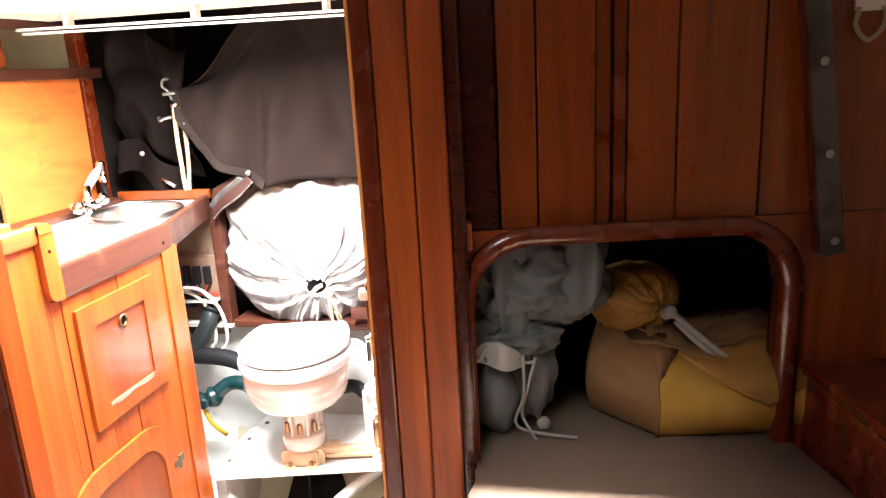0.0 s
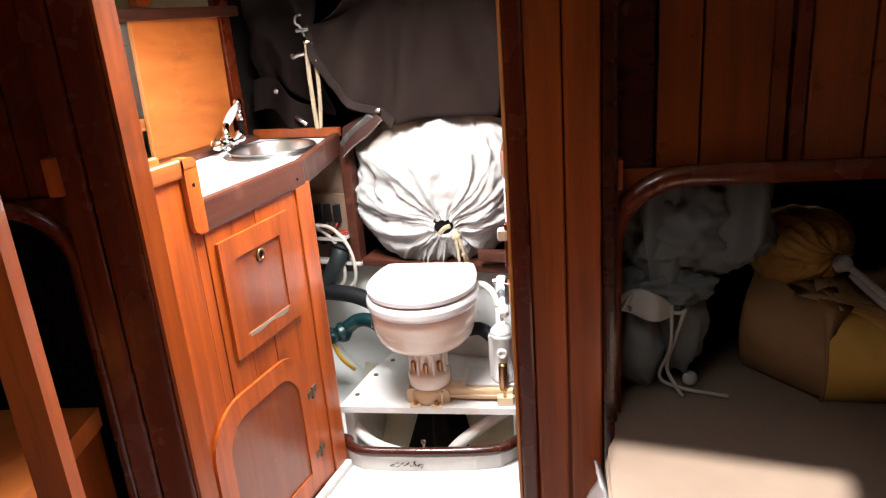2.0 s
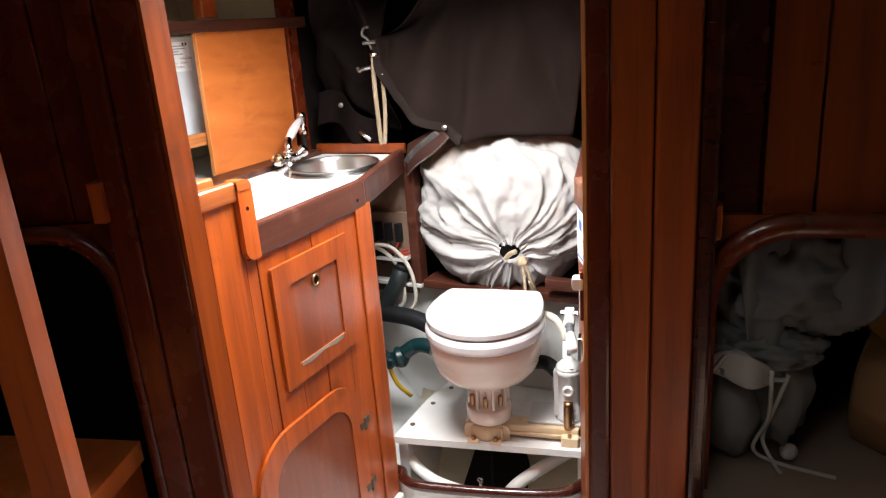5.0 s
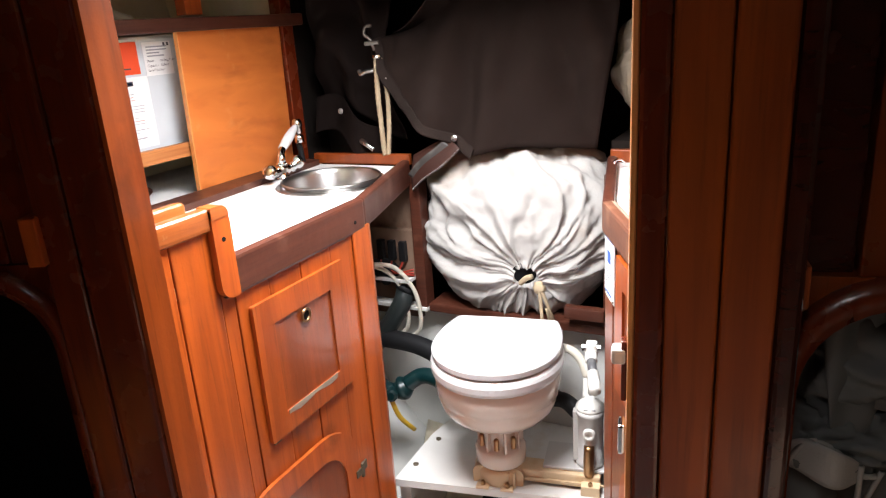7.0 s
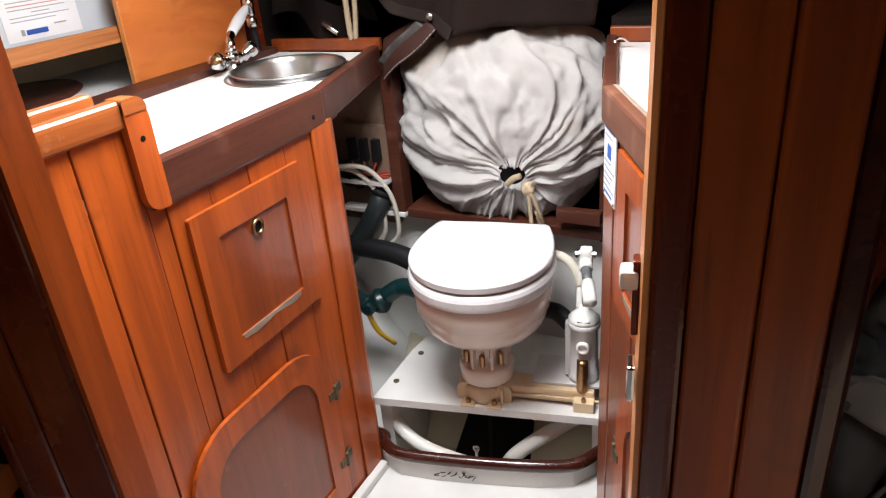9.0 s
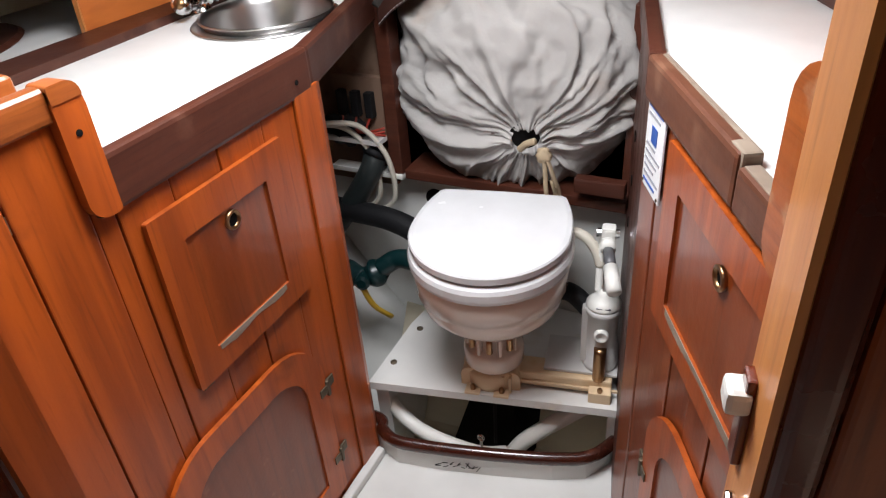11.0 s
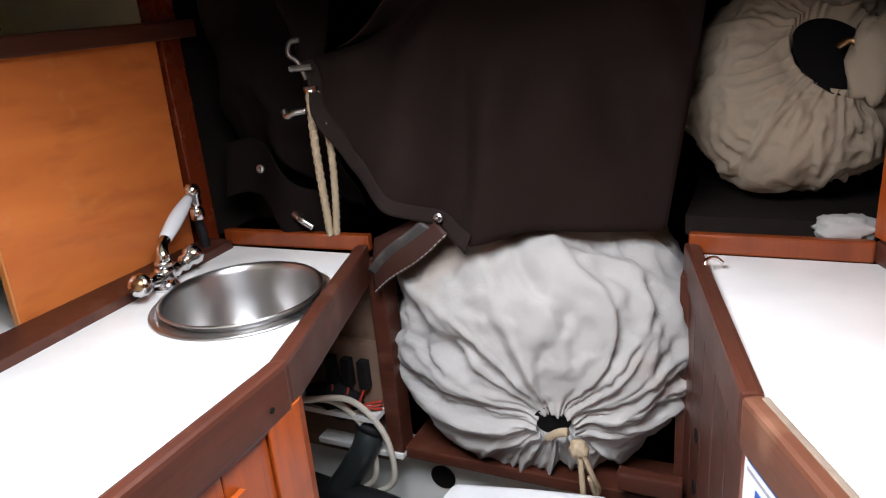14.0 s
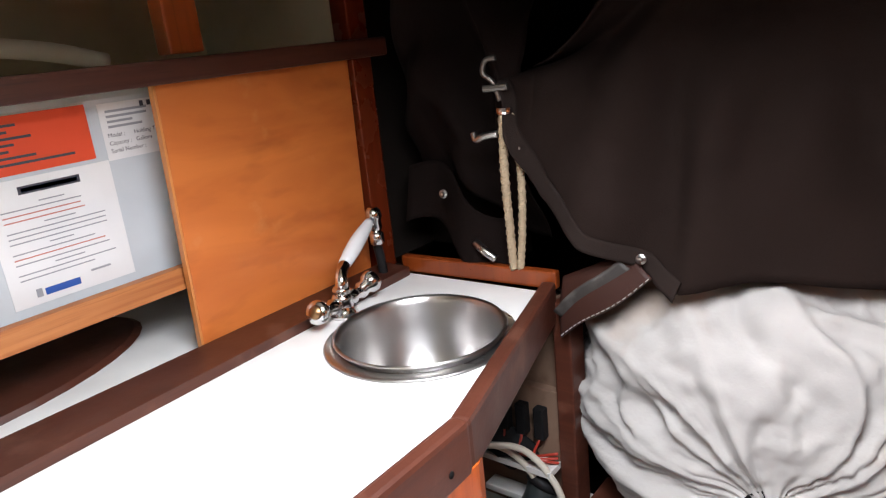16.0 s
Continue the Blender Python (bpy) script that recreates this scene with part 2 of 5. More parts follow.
def prism(pts, z0, z1, r=0.0, seg=2):
    """An upright prism over a plan outline."""
    bm = bmesh.new()
    lo = [bm.verts.new((x, y, z0)) for x, y in pts]
    hi = [bm.verts.new((x, y, z1)) for x, y in pts]
    bm.faces.new(lo[::-1])
    bm.faces.new(hi)
    for i in range(len(pts)):
        j = (i + 1) % len(pts)
        bm.faces.new((lo[i], lo[j], hi[j], hi[i]))
    return round_off(bm, r, seg)


def plate(pts, y0, y1, r=0.0, seg=2):
    """A prism over an outline in the xz plane."""
    bm = prism(pts, y0, y1, r, seg)
    bm.transform(Matrix(((1, 0, 0, 0), (0, 0, 1, 0), (0, 1, 0, 0), (0, 0, 0, 1))))
    return bm


def ring(outer, inner, y0, y1, r=0.0):
    """A frame between two outlines with equal counts, in the xz plane."""
    bm = bmesh.new()
    v = [[bm.verts.new((x, y, z)) for x, z in loop] for loop, y in ((outer, y0), (inner, y0), (inner, y1), (outer, y1))]
    n = len(outer)
    for i in range(n):
        j = (i + 1) % n
        for a, b in ((0, 1), (1, 2), (2, 3), (3, 0)):
            bm.faces.new((v[a][i], v[a][j], v[b][j], v[b][i]))
    if r > 0:
        edges = [e for e in bm.edges if e.calc_face_angle(0) > 0.9]
        bmesh.ops.bevel(bm, geom=edges, offset=r, segments=2, affect="EDGES", profile=0.6, clamp_overlap=True)
    return bm


def rounded(x0, x1, z0, z1, radii, seg=6):
    """An outline with corner radii for (low-left, low-right, top-right, top-left)."""
    pts = []
    for (cx, cz, a0), r in zip(((x0, z0, 180), (x1, z0, 270), (x1, z1, 0), (x0, z1, 90)), radii):
        r = max(r, 0.0005)
        ox, oz = cx + (r if cx == x0 else -r), cz + (r if cz == z0 else -r)
        for k in range(seg + 1):
            a = radians(a0 + 90 * k / seg)
            pts.append((ox + r * math.cos(a), oz + r * math.sin(a)))
    return pts


def lathe(profile, seg=28, closed=False):
    """A turned body about z from (radius, height) pairs."""
    bm = bmesh.new()
    rings = [[bm.verts.new((max(r, 1e-4) * math.cos(2 * math.pi * k / seg), max(r, 1e-4) * math.sin(2 * math.pi * k / seg), z)) for k in range(seg)] for r, z in profile]
    for a, b in zip(rings, rings[1:]):
        for k in range(seg):
            j = (k + 1) % seg
            bm.faces.new((a[k], a[j], b[j], b[k]))
    if not closed:
        bm.faces.new(rings[0][::-1])
        bm.faces.new(rings[-1])
    return bm


def curve_points(pts, per=8):
    """A smooth line through the points."""
    p = [Vector(q) for q in pts]
    p = [2 * p[0] - p[1], *p, 2 * p[-1] - p[-2]]
    out = []
    for i in range(1, len(p) - 2):
        a, b, c, d = p[i - 1:i + 3]
        for k in range(per):
            t = k / per
            out.append(0.5 * ((2 * b) + (c - a) * t + (2 * a - 5 * b + 4 * c - d) * t * t + (3 * b - a - 3 * c + d) * t ** 3))
    return out + [p[-2]]


def tube(pts, radius, seg=10, per=8, smooth_line=True, flat=1.0):
    line = curve_points(pts, per) if smooth_line else [Vector(q) for q in pts]
    bm = bmesh.new()
    rings = []
    side = None
    for i, q in enumerate(line):
        d = (line[min(i + 1, len(line) - 1)] - line[max(i - 1, 0)]).normalized()
        if side is None:
            side = d.orthogonal().normalized()
        side = (side - d * side.dot(d)).normalized()
        up = d.cross(side)
        rad = radius(i / (len(line) - 1)) if callable(radius) else radius
        rings.append([bm.verts.new(q + side * (rad * math.cos(2 * math.pi * k / seg)) + up * (rad * flat * math.sin(2 * math.pi * k / seg))) for k in range(seg)])
    for a, b in zip(rings, rings[1:]):
        for k in range(seg):
            j = (k + 1) % seg
            bm.faces.new((a[k], a[j], b[j], b[k]))
    bm.faces.new(rings[0][::-1])
    bm.faces.new(rings[-1])
    return bm


def sheet(fn, nu, nv, thick=0.0):
    """A cloth from a function of (u, v) in 0..1."""
    bm = bmesh.new()
    g = [[bm.verts.new(fn(i / nu, j / nv)) for j in range(nv + 1)] for i in range(nu + 1)]
    for i in range(nu):
        for j in range(nv):
            bm.faces.new((g[i][j], g[i + 1][j], g[i + 1][j + 1], g[i][j + 1]))
    if thick:
        bmesh.ops.recalc_face_normals(bm, faces=bm.faces[:])
        bmesh.ops.solidify(bm, geom=bm.faces[:], thickness=thick)
    return bm


def join(*bms):
    out = bmesh.new()
    for b in bms:
        me = bpy.data.meshes.new("piece")
        b.to_mesh(me)
        b.free()
        out.from_mesh(me)
        bpy.data.meshes.remove(me)
    return out


def along(origin, towards, z=0.0):
    """The pose of a local frame at a plan point whose x runs along the plan direction."""
    d = Vector((towards[0], towards[1], 0)).normalized()
    m = Matrix.Identity(4)
    m.col[0][:3], m.col[1][:3], m.col[2][:3] = d, Vector((0, 0, 1)).cross(d), (0, 0, 1)
    m.col[3][:3] = (origin[0], origin[1], z)
    return m


def axis_pose(at, direction):
    """A pose whose z runs along the direction."""
    return Matrix.Translation(at) @ Vector(direction).to_track_quat("Z", "Y").to_matrix().to_4x4()


def rail(a, b, width, z0, z1, r=0.006):
    """A bar over a plan line, width on its left side."""
    m = along(a, (b[0] - a[0], b[1] - a[1]))
    length = math.dist(a, b)
    bm = box(0, length, 0, width, z0, z1, r)
    bm.transform(m)
    return bm


SEAT = along((-0.224, 1.311), (0.977, 0.211))        # main bulkhead, starboard of the doorway
PORT = along((-0.878, 1.170), (-0.906, -0.423))      # main bulkhead, port of the doorway


# ---- setting ----
floor_edge = [(-1.30, 1.93), (-1.03, 1.955), (-0.985, 1.925), (-0.93, 1.905), (-0.82, 1.925), (-0.70, 1.955), (-0.57, 1.995), (-0.50, 2.03), (-0.462, 2.09), (-0.44, 2.16)]
setting(part("floor", prism([(-2.1, -1.3), (1.6, -1.3), (1.6, 2.16)] + floor_edge[::-1] + [(-2.1, 1.93)], -0.10, 0.0), GELCOAT), "scuffed white painted cabin sole", "floor")
setting(part("floor_bilge", box(-1.7, 0.2, 1.80, 2.60, -0.20, -0.12), CREAM), "cream bilge bottom under the toilet board", "floor")
setting(part("wall_bilge", sheet(lambda u, v: (-1.10 + 0.70 * u, 2.15 + 0.16 * v + 0.10 * u * v, -0.12 + 0.28 * v - 0.05 * math.sin(math.pi * u)), 12, 8, 0.01), CREAM, smooth=True), "cream sloping hull under the toilet board", "wall")
riser = bmesh.new()
lo = [riser.verts.new((x, y, 0.0)) for x, y in floor_edge]
hi = [riser.verts.new((x, y, 0.062)) for x, y in floor_edge]
lo2 = [riser.verts.new((x + 0.005, y + 0.018, 0.0)) for x, y in floor_edge]
hi2 = [riser.verts.new((x + 0.005, y + 0.018, 0.062)) for x, y in floor_edge]
for i in range(len(floor_edge) - 1):
    riser.faces.new((lo[i], lo[i + 1], hi[i + 1], hi[i]))
    riser.faces.new((lo2[i], lo2[i + 1], hi2[i + 1], hi2[i]))
    riser.faces.new((hi[i], hi[i + 1], hi2[i + 1], hi2[i]))
setting(part("trim_riser", riser, GELCOAT), "low white riser with black scuffs below the toilet board", "riser")
setting(part("trim_lip", tube([(x + 0.003, y + 0.008, 0.066) for x, y in floor_edge], 0.016, 10, 6, flat=0.8), LIPWOOD, smooth=True), "curved varnished mahogany lip along the white riser", "trim")
setting(part("trim_foot_port", rail((-0.993, 1.30), (-0.993, 1.915), -0.022, 0.0, 0.025, 0.006), GELCOAT), "white corner fillet at the cabinet foot", "trim")


def ceiling_with_hole(x0, x1, y0, y1, hx0, hx1, hy0, hy1, z0, z1):
    return join(box(x0, hx0, y0, y1, z0, z1), box(hx1, x1, y0, y1, z0, z1), box(hx0, hx1, y0, hy0, z0, z1), box(hx0, hx1, hy1, y1, z0, z1))


setting(part("ceiling_head", ceiling_with_hole(-2.1, 1.6, 1.345, 2.20, -0.97, -0.47, 1.41, 1.91, 1.60, 1.64), CREAM), "cream deckhead over the toilet compartment", "ceiling")
# cabin shell, mostly unseen, added so daylight enters only through the hatches
setting(part("ceiling_cabin", ceiling_with_hole(-2.1, 1.6, -1.3, 1.345, -0.36, 0.0, 0.20, 0.56, 1.95, 1.99), CREAM), "cream deckhead of the main cabin", "ceiling")
setting(part("ceiling_coaming", ceiling_with_hole(-0.99, -0.45, 1.39, 1.93, -0.97, -0.47, 1.41, 1.91, 1.64, 1.69), LAMINATE), "white coaming round the deck hatch", "hatch coaming")
setting(part("wall_stern", box(-2.1, 1.6, -1.34, -1.30, -0.1, 2.0), PLANKWOOD), "unseen wooden aft wall added to close the cabin", "wall")
setting(part("wall_port", box(-2.14, -2.1, -1.3, 3.2, -0.2, 2.0), CREAM), "cream hull side", "wall")
setting(part("wall_starboard", box(1.6, 1.64, -1.3, 3.2, -0.2, 2.0), CREAM), "cream hull side", "wall")
# bow locker: its darkness is in the colour of end, deckhead and shelf
setting(part("wall_bow", box(-2.1, 1.6, 3.2, 3.24, -0.2, 2.0), HULLSHADE), "bow locker end coloured near black for shade", "wall")
setting(part("ceiling_bow", box(-2.1, 1.6, 2.10, 3.2, 1.645, 1.70), HULLSHADE), "deckhead over the bow locker coloured near black for shade", "ceiling")
setting(part("floor_bow", box(-2.1, 1.6, 2.46, 3.2, 0.40, 0.44), HULLSHADE), "shelf of the bow locker coloured near black for shade", "floor")
setting(part("wall_bow_lower", plate([(-1.75, -0.12), (-0.2, -0.12), (-0.2, 0.54), (-1.75, 0.54)], 2.40, 2.42), GELCOAT), "white forward wall behind the toilet", "wall")
for wx, wn_ in ((-1.62, "wall_well_port"),):
    s_ = 1 if wx < -1 else -1
    hull = sheet(lambda u, v: (wx + s_ * (0.60 * (1 - v) ** 1.6 if s_ > 0 else 0.28 * (1 - v) ** 1.6), 1.80 + 0.62 * u, -0.12 + 1.0 * v), 6, 14, 0.012)
    setting(part(wn_, hull, GELCOAT, smooth=True), "curved stained white hull side in the toilet well", "wall")

# main bulkhead, starboard side
def starboard(name, bm, mat, label="", cat="wall", smooth=False):
    return setting(part(name, bm, mat, smooth=smooth, m=SEAT), label, cat)


pillar = thing("door_post", (-0.15, 1.33, 0.0), "polished mahogany door post with a grooved face", "door post", kind="structure")
# pale wood puts the strong light on this face into its colour
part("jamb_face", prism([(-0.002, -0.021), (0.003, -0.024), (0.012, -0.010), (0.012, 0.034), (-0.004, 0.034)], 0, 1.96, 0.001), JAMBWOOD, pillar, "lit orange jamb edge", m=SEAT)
# darker wood puts the shade on this rounded edge into its colour
part("edge_bead", box(0.0035, 0.0360, -0.027, 0.033, 0, 1.96, 0.010, 4), MAHOGANY, pillar, "rounded bead coloured dark for its shade", m=SEAT)
# core added behind the boards to close the light slits between them
part("core", box(0.0365, 0.175, -0.006, 0.058, 0, 1.96), MAHOGANY, pillar, m=SEAT)
# lighter wood than the planks stands in for more light on the post
part("board", box(0.0365, 0.092, -0.026, 0.059, 0, 1.96, 0.006, 3), WOOD, pillar, m=SEAT)
part("board", box(0.094, 0.150, -0.024, 0.06, 0, 1.96, 0.006, 3), WOOD, pillar, m=SEAT)
# near-black wood colours in the dark gap beside the post
part("moulding", box(0.151, 0.177, -0.022, 0.06, 0, 1.96, 0.012, 4), LIPWOOD, pillar, m=SEAT)
latch = tagged(part("latch_plate", box(-0.012, -0.004, -0.020, 0.004, 0.895, 0.935, 0.003), CHROME, m=SEAT), "small chrome latch keeper on the door post", "latch")
stop = thing("door_stop", (-0.225, 1.30, 0.98), "white plastic latch knob on the door post", "latch")
part("knob_stem", box(-0.010, -0.003, 0.012, 0.030, 0.95, 1.03, 0.002), MAHOGANY, stop, m=SEAT)
part("knob", box(-0.022, -0.004, 0.009, 0.033, 1.00, 1.02, 0.005), WHITEPLASTIC, stop, m=SEAT)

ARCH = rounded(0.185, 0.752, 0.30, 1.085, (0.02, 0.02, 0.105, 0.105), 8)


def outer_for(inner, x0, x1, z0, z1):
    """Points on a rectangle, one for each point of the inner outline, corners included."""
    n = len(inner) // 4
    out = []
    for c, (ax, az, bx, bz, cx, cz) in enumerate(((x0, (z0 + z1) / 2, x0, z0, (x0 + x1) / 2, z0), ((x0 + x1) / 2, z0, x1, z0, x1, (z0 + z1) / 2), (x1, (z0 + z1) / 2, x1, z1, (x0 + x1) / 2, z1), ((x0 + x1) / 2, z1, x0, z1, x0, (z0 + z1) / 2))):
        for k in range(n):
            t = 2 * k / (n - 1)
            out.append((ax + (bx - ax) * t, az + (bz - az) * t) if t <= 1 else (bx + (cx - bx) * (t - 1), bz + (cz - bz) * (t - 1)))
    return out


arch_out = rounded(0.160, 0.783, 0.28, 1.115, (0.02, 0.02, 0.125, 0.125), 8)
starboard("wall_arch_starboard", ring(outer_for(ARCH, 0.15, 1.45, 0.0, 1.1118), ARCH, 0.035, 0.065), PLANKWOOD, "mahogany bulkhead with an arched berth opening")
starboard("trim_arch_starboard", ring(arch_out, ARCH, 0.012, 0.075, 0.009), MAHOGANY, "rounded mahogany trim round the arched berth opening", "trim", True)
planks = thing("wall_planks_starboard", (0.4, 1.5, 1.2), "vertical varnished mahogany planks over the berth opening", "wall", kind="structure")
seams = [0.178, 0.240, 0.308, 0.411, 0.440, 0.464, 0.552, 0.700, 0.95, 1.20, 1.45]
for i, (a, b) in enumerate(zip(seams, seams[1:])):
    # dark gap beside the post in plank 0's colour, dark slot in plank 4's
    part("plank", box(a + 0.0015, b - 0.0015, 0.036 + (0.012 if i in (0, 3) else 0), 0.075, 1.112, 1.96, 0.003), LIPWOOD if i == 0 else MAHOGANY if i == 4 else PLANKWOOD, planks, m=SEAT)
# added backing, keeps light from leaking through the plank gaps
starboard("wall_plank_backing", box(0.150, 1.45, 0.0765, 0.084, 1.10, 1.96), BLACK, "black backing added to stop light between the planks")
starboard("wall_header", box(-0.75, 0.0, 0.0, 0.05, 1.62, 1.96), CREAM, "cream header over the doorway")
# tunnel walls and roofs are coloured black in place of shade
starboard("wall_berth_back", box(0.1, 0.86, 0.66, 0.68, 0.0, 0.975), BLACK, "berth tunnel end, coloured black for its shade")
starboard("wall_berth_upper_back", box(0.178, 0.86, 0.245, 0.255, 0.986, 1.20), BLACK, "upper berth tunnel end, coloured black for its shade")
starboard("wall_berth_upper_inner", box(0.165, 0.178, 0.077, 0.255, 0.986, 1.20), BLACK, "upper inner berth tunnel side, coloured black for its shade")
starboard("wall_berth_side", box(0.835, 0.855, 0.08, 0.66, 0.0, 1.20), BLACK, "berth tunnel side, coloured black for its shade")
starboard("wall_berth_inner", box(0.135, 0.150, 0.08, 0.66, 0.0, 0.975), BLACK, "inner berth tunnel side, coloured black for its shade")
starboard("ceiling_berth", box(0.135, 0.855, 0.256, 0.68, 0.976, 0.986), BLACK, "berth tunnel roof, coloured black for its shade", "ceiling")
starboard("ceiling_berth_upper", box(0.165, 0.855, 0.077, 0.255, 1.201, 1.21), BLACK, "upper berth tunnel roof, coloured black for its shade", "ceiling")
block = tagged(part("end_block", box(0.160, 0.186, 0.000, 0.030, 1.085, 1.135, 0.003), WOOD, m=SEAT), "small orange wooden block beside the arch trim", "wood block")

strip_m = SEAT @ pose(0.752, -0.005, 1.52, 0, -8.0, 0)
strip = thing("metal_strip", strip_m.translation, "tarnished aluminium strip with screws on the bulkhead", "metal strip")
part("strip", box(-0.021, 0.021, -0.004, 0.004, -0.48, 0.44, 0.002), DULLMETAL, strip, m=strip_m)
part("mounting_batten", box(-0.016, 0.016, 0.004, 0.036, -0.48, 0.44, 0.002), MAHOGANY, strip, m=strip_m)
for k in range(6):
    part("screw", lathe([(0.0075, 0), (0.0075, 0.002), (0.003, 0.004)], 10), STEEL, strip, m=strip_m @ pose(0.004, -0.0035, -0.455 + 0.155 * k, 90, 0, 0))

# main bulkhead, port side
def port(name, bm, mat, label="", cat="wall", smooth=False):
    return setting(part(name, bm, mat, smooth=smooth, m=PORT), label, cat)


lpillar = thing("door_post", (-0.93, 1.12, 0.0), "dark mahogany door post with its lit inner edge coloured orange", "door post", kind="structure")
# lighter wood than the boards, for the light on this face
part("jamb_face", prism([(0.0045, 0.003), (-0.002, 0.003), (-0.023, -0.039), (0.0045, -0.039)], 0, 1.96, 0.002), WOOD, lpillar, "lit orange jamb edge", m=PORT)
part("board", box(0.005, 0.075, -0.066, 0.004, 0, 1.96, 0.010, 3), MAHOGANY, lpillar, m=PORT)
part("board", box(0.078, 0.128, -0.07, 0.0, 0, 1.96, 0.008, 3), MAHOGANY, lpillar, m=PORT)
PARCH = rounded(0.150, 0.780, 0.30, 1.085, (0.02, 0.02, 0.105, 0.105), 8)
port("wall_arch_port", ring(outer_for(PARCH, 0.120, 1.25, 0.0, 1.1118), PARCH, -0.065, -0.03), MAHOGANY, "mahogany bulkhead with an arched berth opening")
port("trim_arch_port", ring(rounded(0.128, 0.805, 0.28, 1.112, (0.02, 0.02, 0.125, 0.125), 8), PARCH, -0.075, -0.012, 0.009), MAHOGANY, "rounded mahogany trim round the arched berth opening", "trim", True)
pplanks = thing("wall_planks_port", (-1.3, 0.95, 1.2), "vertical dark mahogany planks over the berth opening", "wall", kind="structure")
for a, b in zip([0.13, 0.20, 0.30, 0.42, 0.55, 0.70, 0.85, 1.0, 1.25], [0.20, 0.30, 0.42, 0.55, 0.70, 0.85, 1.0, 1.25]):
    part("plank", box(a + 0.0015, b - 0.0015, -0.07, -0.036, 1.112, 1.96, 0.003), MAHOGANY, pplanks, m=PORT)
# added light stop behind the port planks
port("wall_plank_backing_port", box(0.128, 1.25, -0.082, -0.0715, 1.115, 1.96), BLACK, "black backing added to stop light between the planks")
tagged(part("end_block", box(0.118, 0.142, -0.028, 0.012, 1.12, 1.19, 0.003), WOOD, m=PORT), "small orange wooden block beside the arch trim", "wood block")
setting(part("wall_head_aft", box(-2.1, -0.93, 1.203, 1.214, 0.0, 1.60), CREAM), "cream aft wall of the toilet compartment", "wall")
# port tunnel: the black of these walls is its shade
setting(part("wall_berth_end_port", box(-2.1, -0.93, 1.190, 1.202, 0.0, 1.60), BLACK), "port berth tunnel end, coloured black for its shade", "wall")
port("wall_berth_inner_port", box(0.128, 0.145, -0.13, -0.08, 0.0, 1.14), BLACK, "port berth tunnel side, coloured black for its shade")


# ---- main cabin ----
berth = thing("berth_board", (-1.2, 0.95, 0.60), "bare plywood berth board with a mahogany front in the port berth", "berth")
inner_line = [(-1.062, 1.135), (-0.93, 0.80), (-0.85, 0.55)]
part("top_board", prism([*inner_line, (-1.9, 0.2), (-1.9, 0.8), (-1.35, 1.05)], 0.625, 0.668, 0.006), PLY, berth)
part("front_board", prism([(-1.062, 1.125), (-0.935, 0.80), (-0.855, 0.55), (-0.89, 0.54), (-0.965, 0.79), (-1.09, 1.11)], 0.0, 0.624, 0.004), PLANKWOOD, berth)
post = thing("grab_post", (-0.70, 0.76, 0.0), "upright polished wooden grab post beside the berth", "post")
part("post", prism([(-0.672, 0.757), (-0.705, 0.735), (-0.735, 0.775), (-0.702, 0.797)], 0.0, 1.96, 0.008, 3), WOOD, post)
part("foot_collar", prism([(-0.665, 0.757), (-0.705, 0.728), (-0.742, 0.775), (-0.702, 0.804)], 0.0, 0.03, 0.004), MAHOGANY, post)
setting(part("wall_locker_port", prism([(-0.83, 0.66), (-0.80, 0.10), (-0.82, 0.10), (-0.85, 0.66)], 0.0, 1.96), PLANKWOOD), "varnished mahogany locker side by the port berth", "wall")


def hook_loop(at, turn, label):
    t = thing("rope_loop", at, label, "rope loop")
    m = Matrix.Translation(at) @ pose(0, 0, 0, 0, 0, turn)
    part("loop", tube([(-0.022, 0, 0.035), (-0.024, 0.004, 0.005), (0, 0.006, -0.018), (0.024, 0.004, 0.005), (0.022, 0, 0.035)], 0.0042, 8), ROPE, t, smooth=True, m=m)
    part("eye_plate", box(-0.03, 0.03, 0.004, 0.012, 0.028, 0.048, 0.003), CHROME, t, m=m)
    return t


hook_loop(tuple(SEAT @ Vector((0.865, 0.020, 1.425))), 12, "pale rope loop hanging on the dark bulkhead")
hook_loop(tuple(PORT @ Vector((0.34, -0.025, 1.44))), 205, "pale rope loop hanging on the dark bulkhead")

cush = thing("berth_cushion", (0.3, 1.4, 0.60), "brown-grey cloth berth cushion running through the arched opening", "cushion")
cushion_plan = [(0.155, -0.62), (0.80, -0.62), (0.80, -0.14), (0.785, 0.0), (0.78, 0.60), (0.195, 0.60), (0.170, -0.06), (0.155, -0.10)]
part("pad", prism(cushion_plan, 0.585, 0.668, 0.022, 4), CUSHION, cush, smooth=True, m=SEAT)
part("piping", tube([(x, y, 0.650) for x, y in ((0.152, -0.60), (0.152, -0.12), (0.166, -0.06))], 0.004, 6, 4, False), CUSHION, cush, m=SEAT)
bbase = thing("settee_bunk", (0.3, 1.0, 0.0), "mahogany settee bunk under the cloth cushion", "bunk")
part("front_panel", box(0.165, 0.185, -0.62, -0.03, 0.0, 0.583), PLANKWOOD, bbase, m=SEAT)
part("end_panel", box(0.186, 0.80, -0.62, -0.60, 0.0, 0.583), PLANKWOOD, bbase, m=SEAT)
part("bottom_board", box(0.186, 0.80, -0.60, 0.60, 0.56, 0.583), PLY, bbase, m=SEAT)
side = thing("side_locker", (0.8, 1.2, 0.0), "dark mahogany side locker beside the berth cushion", "locker")
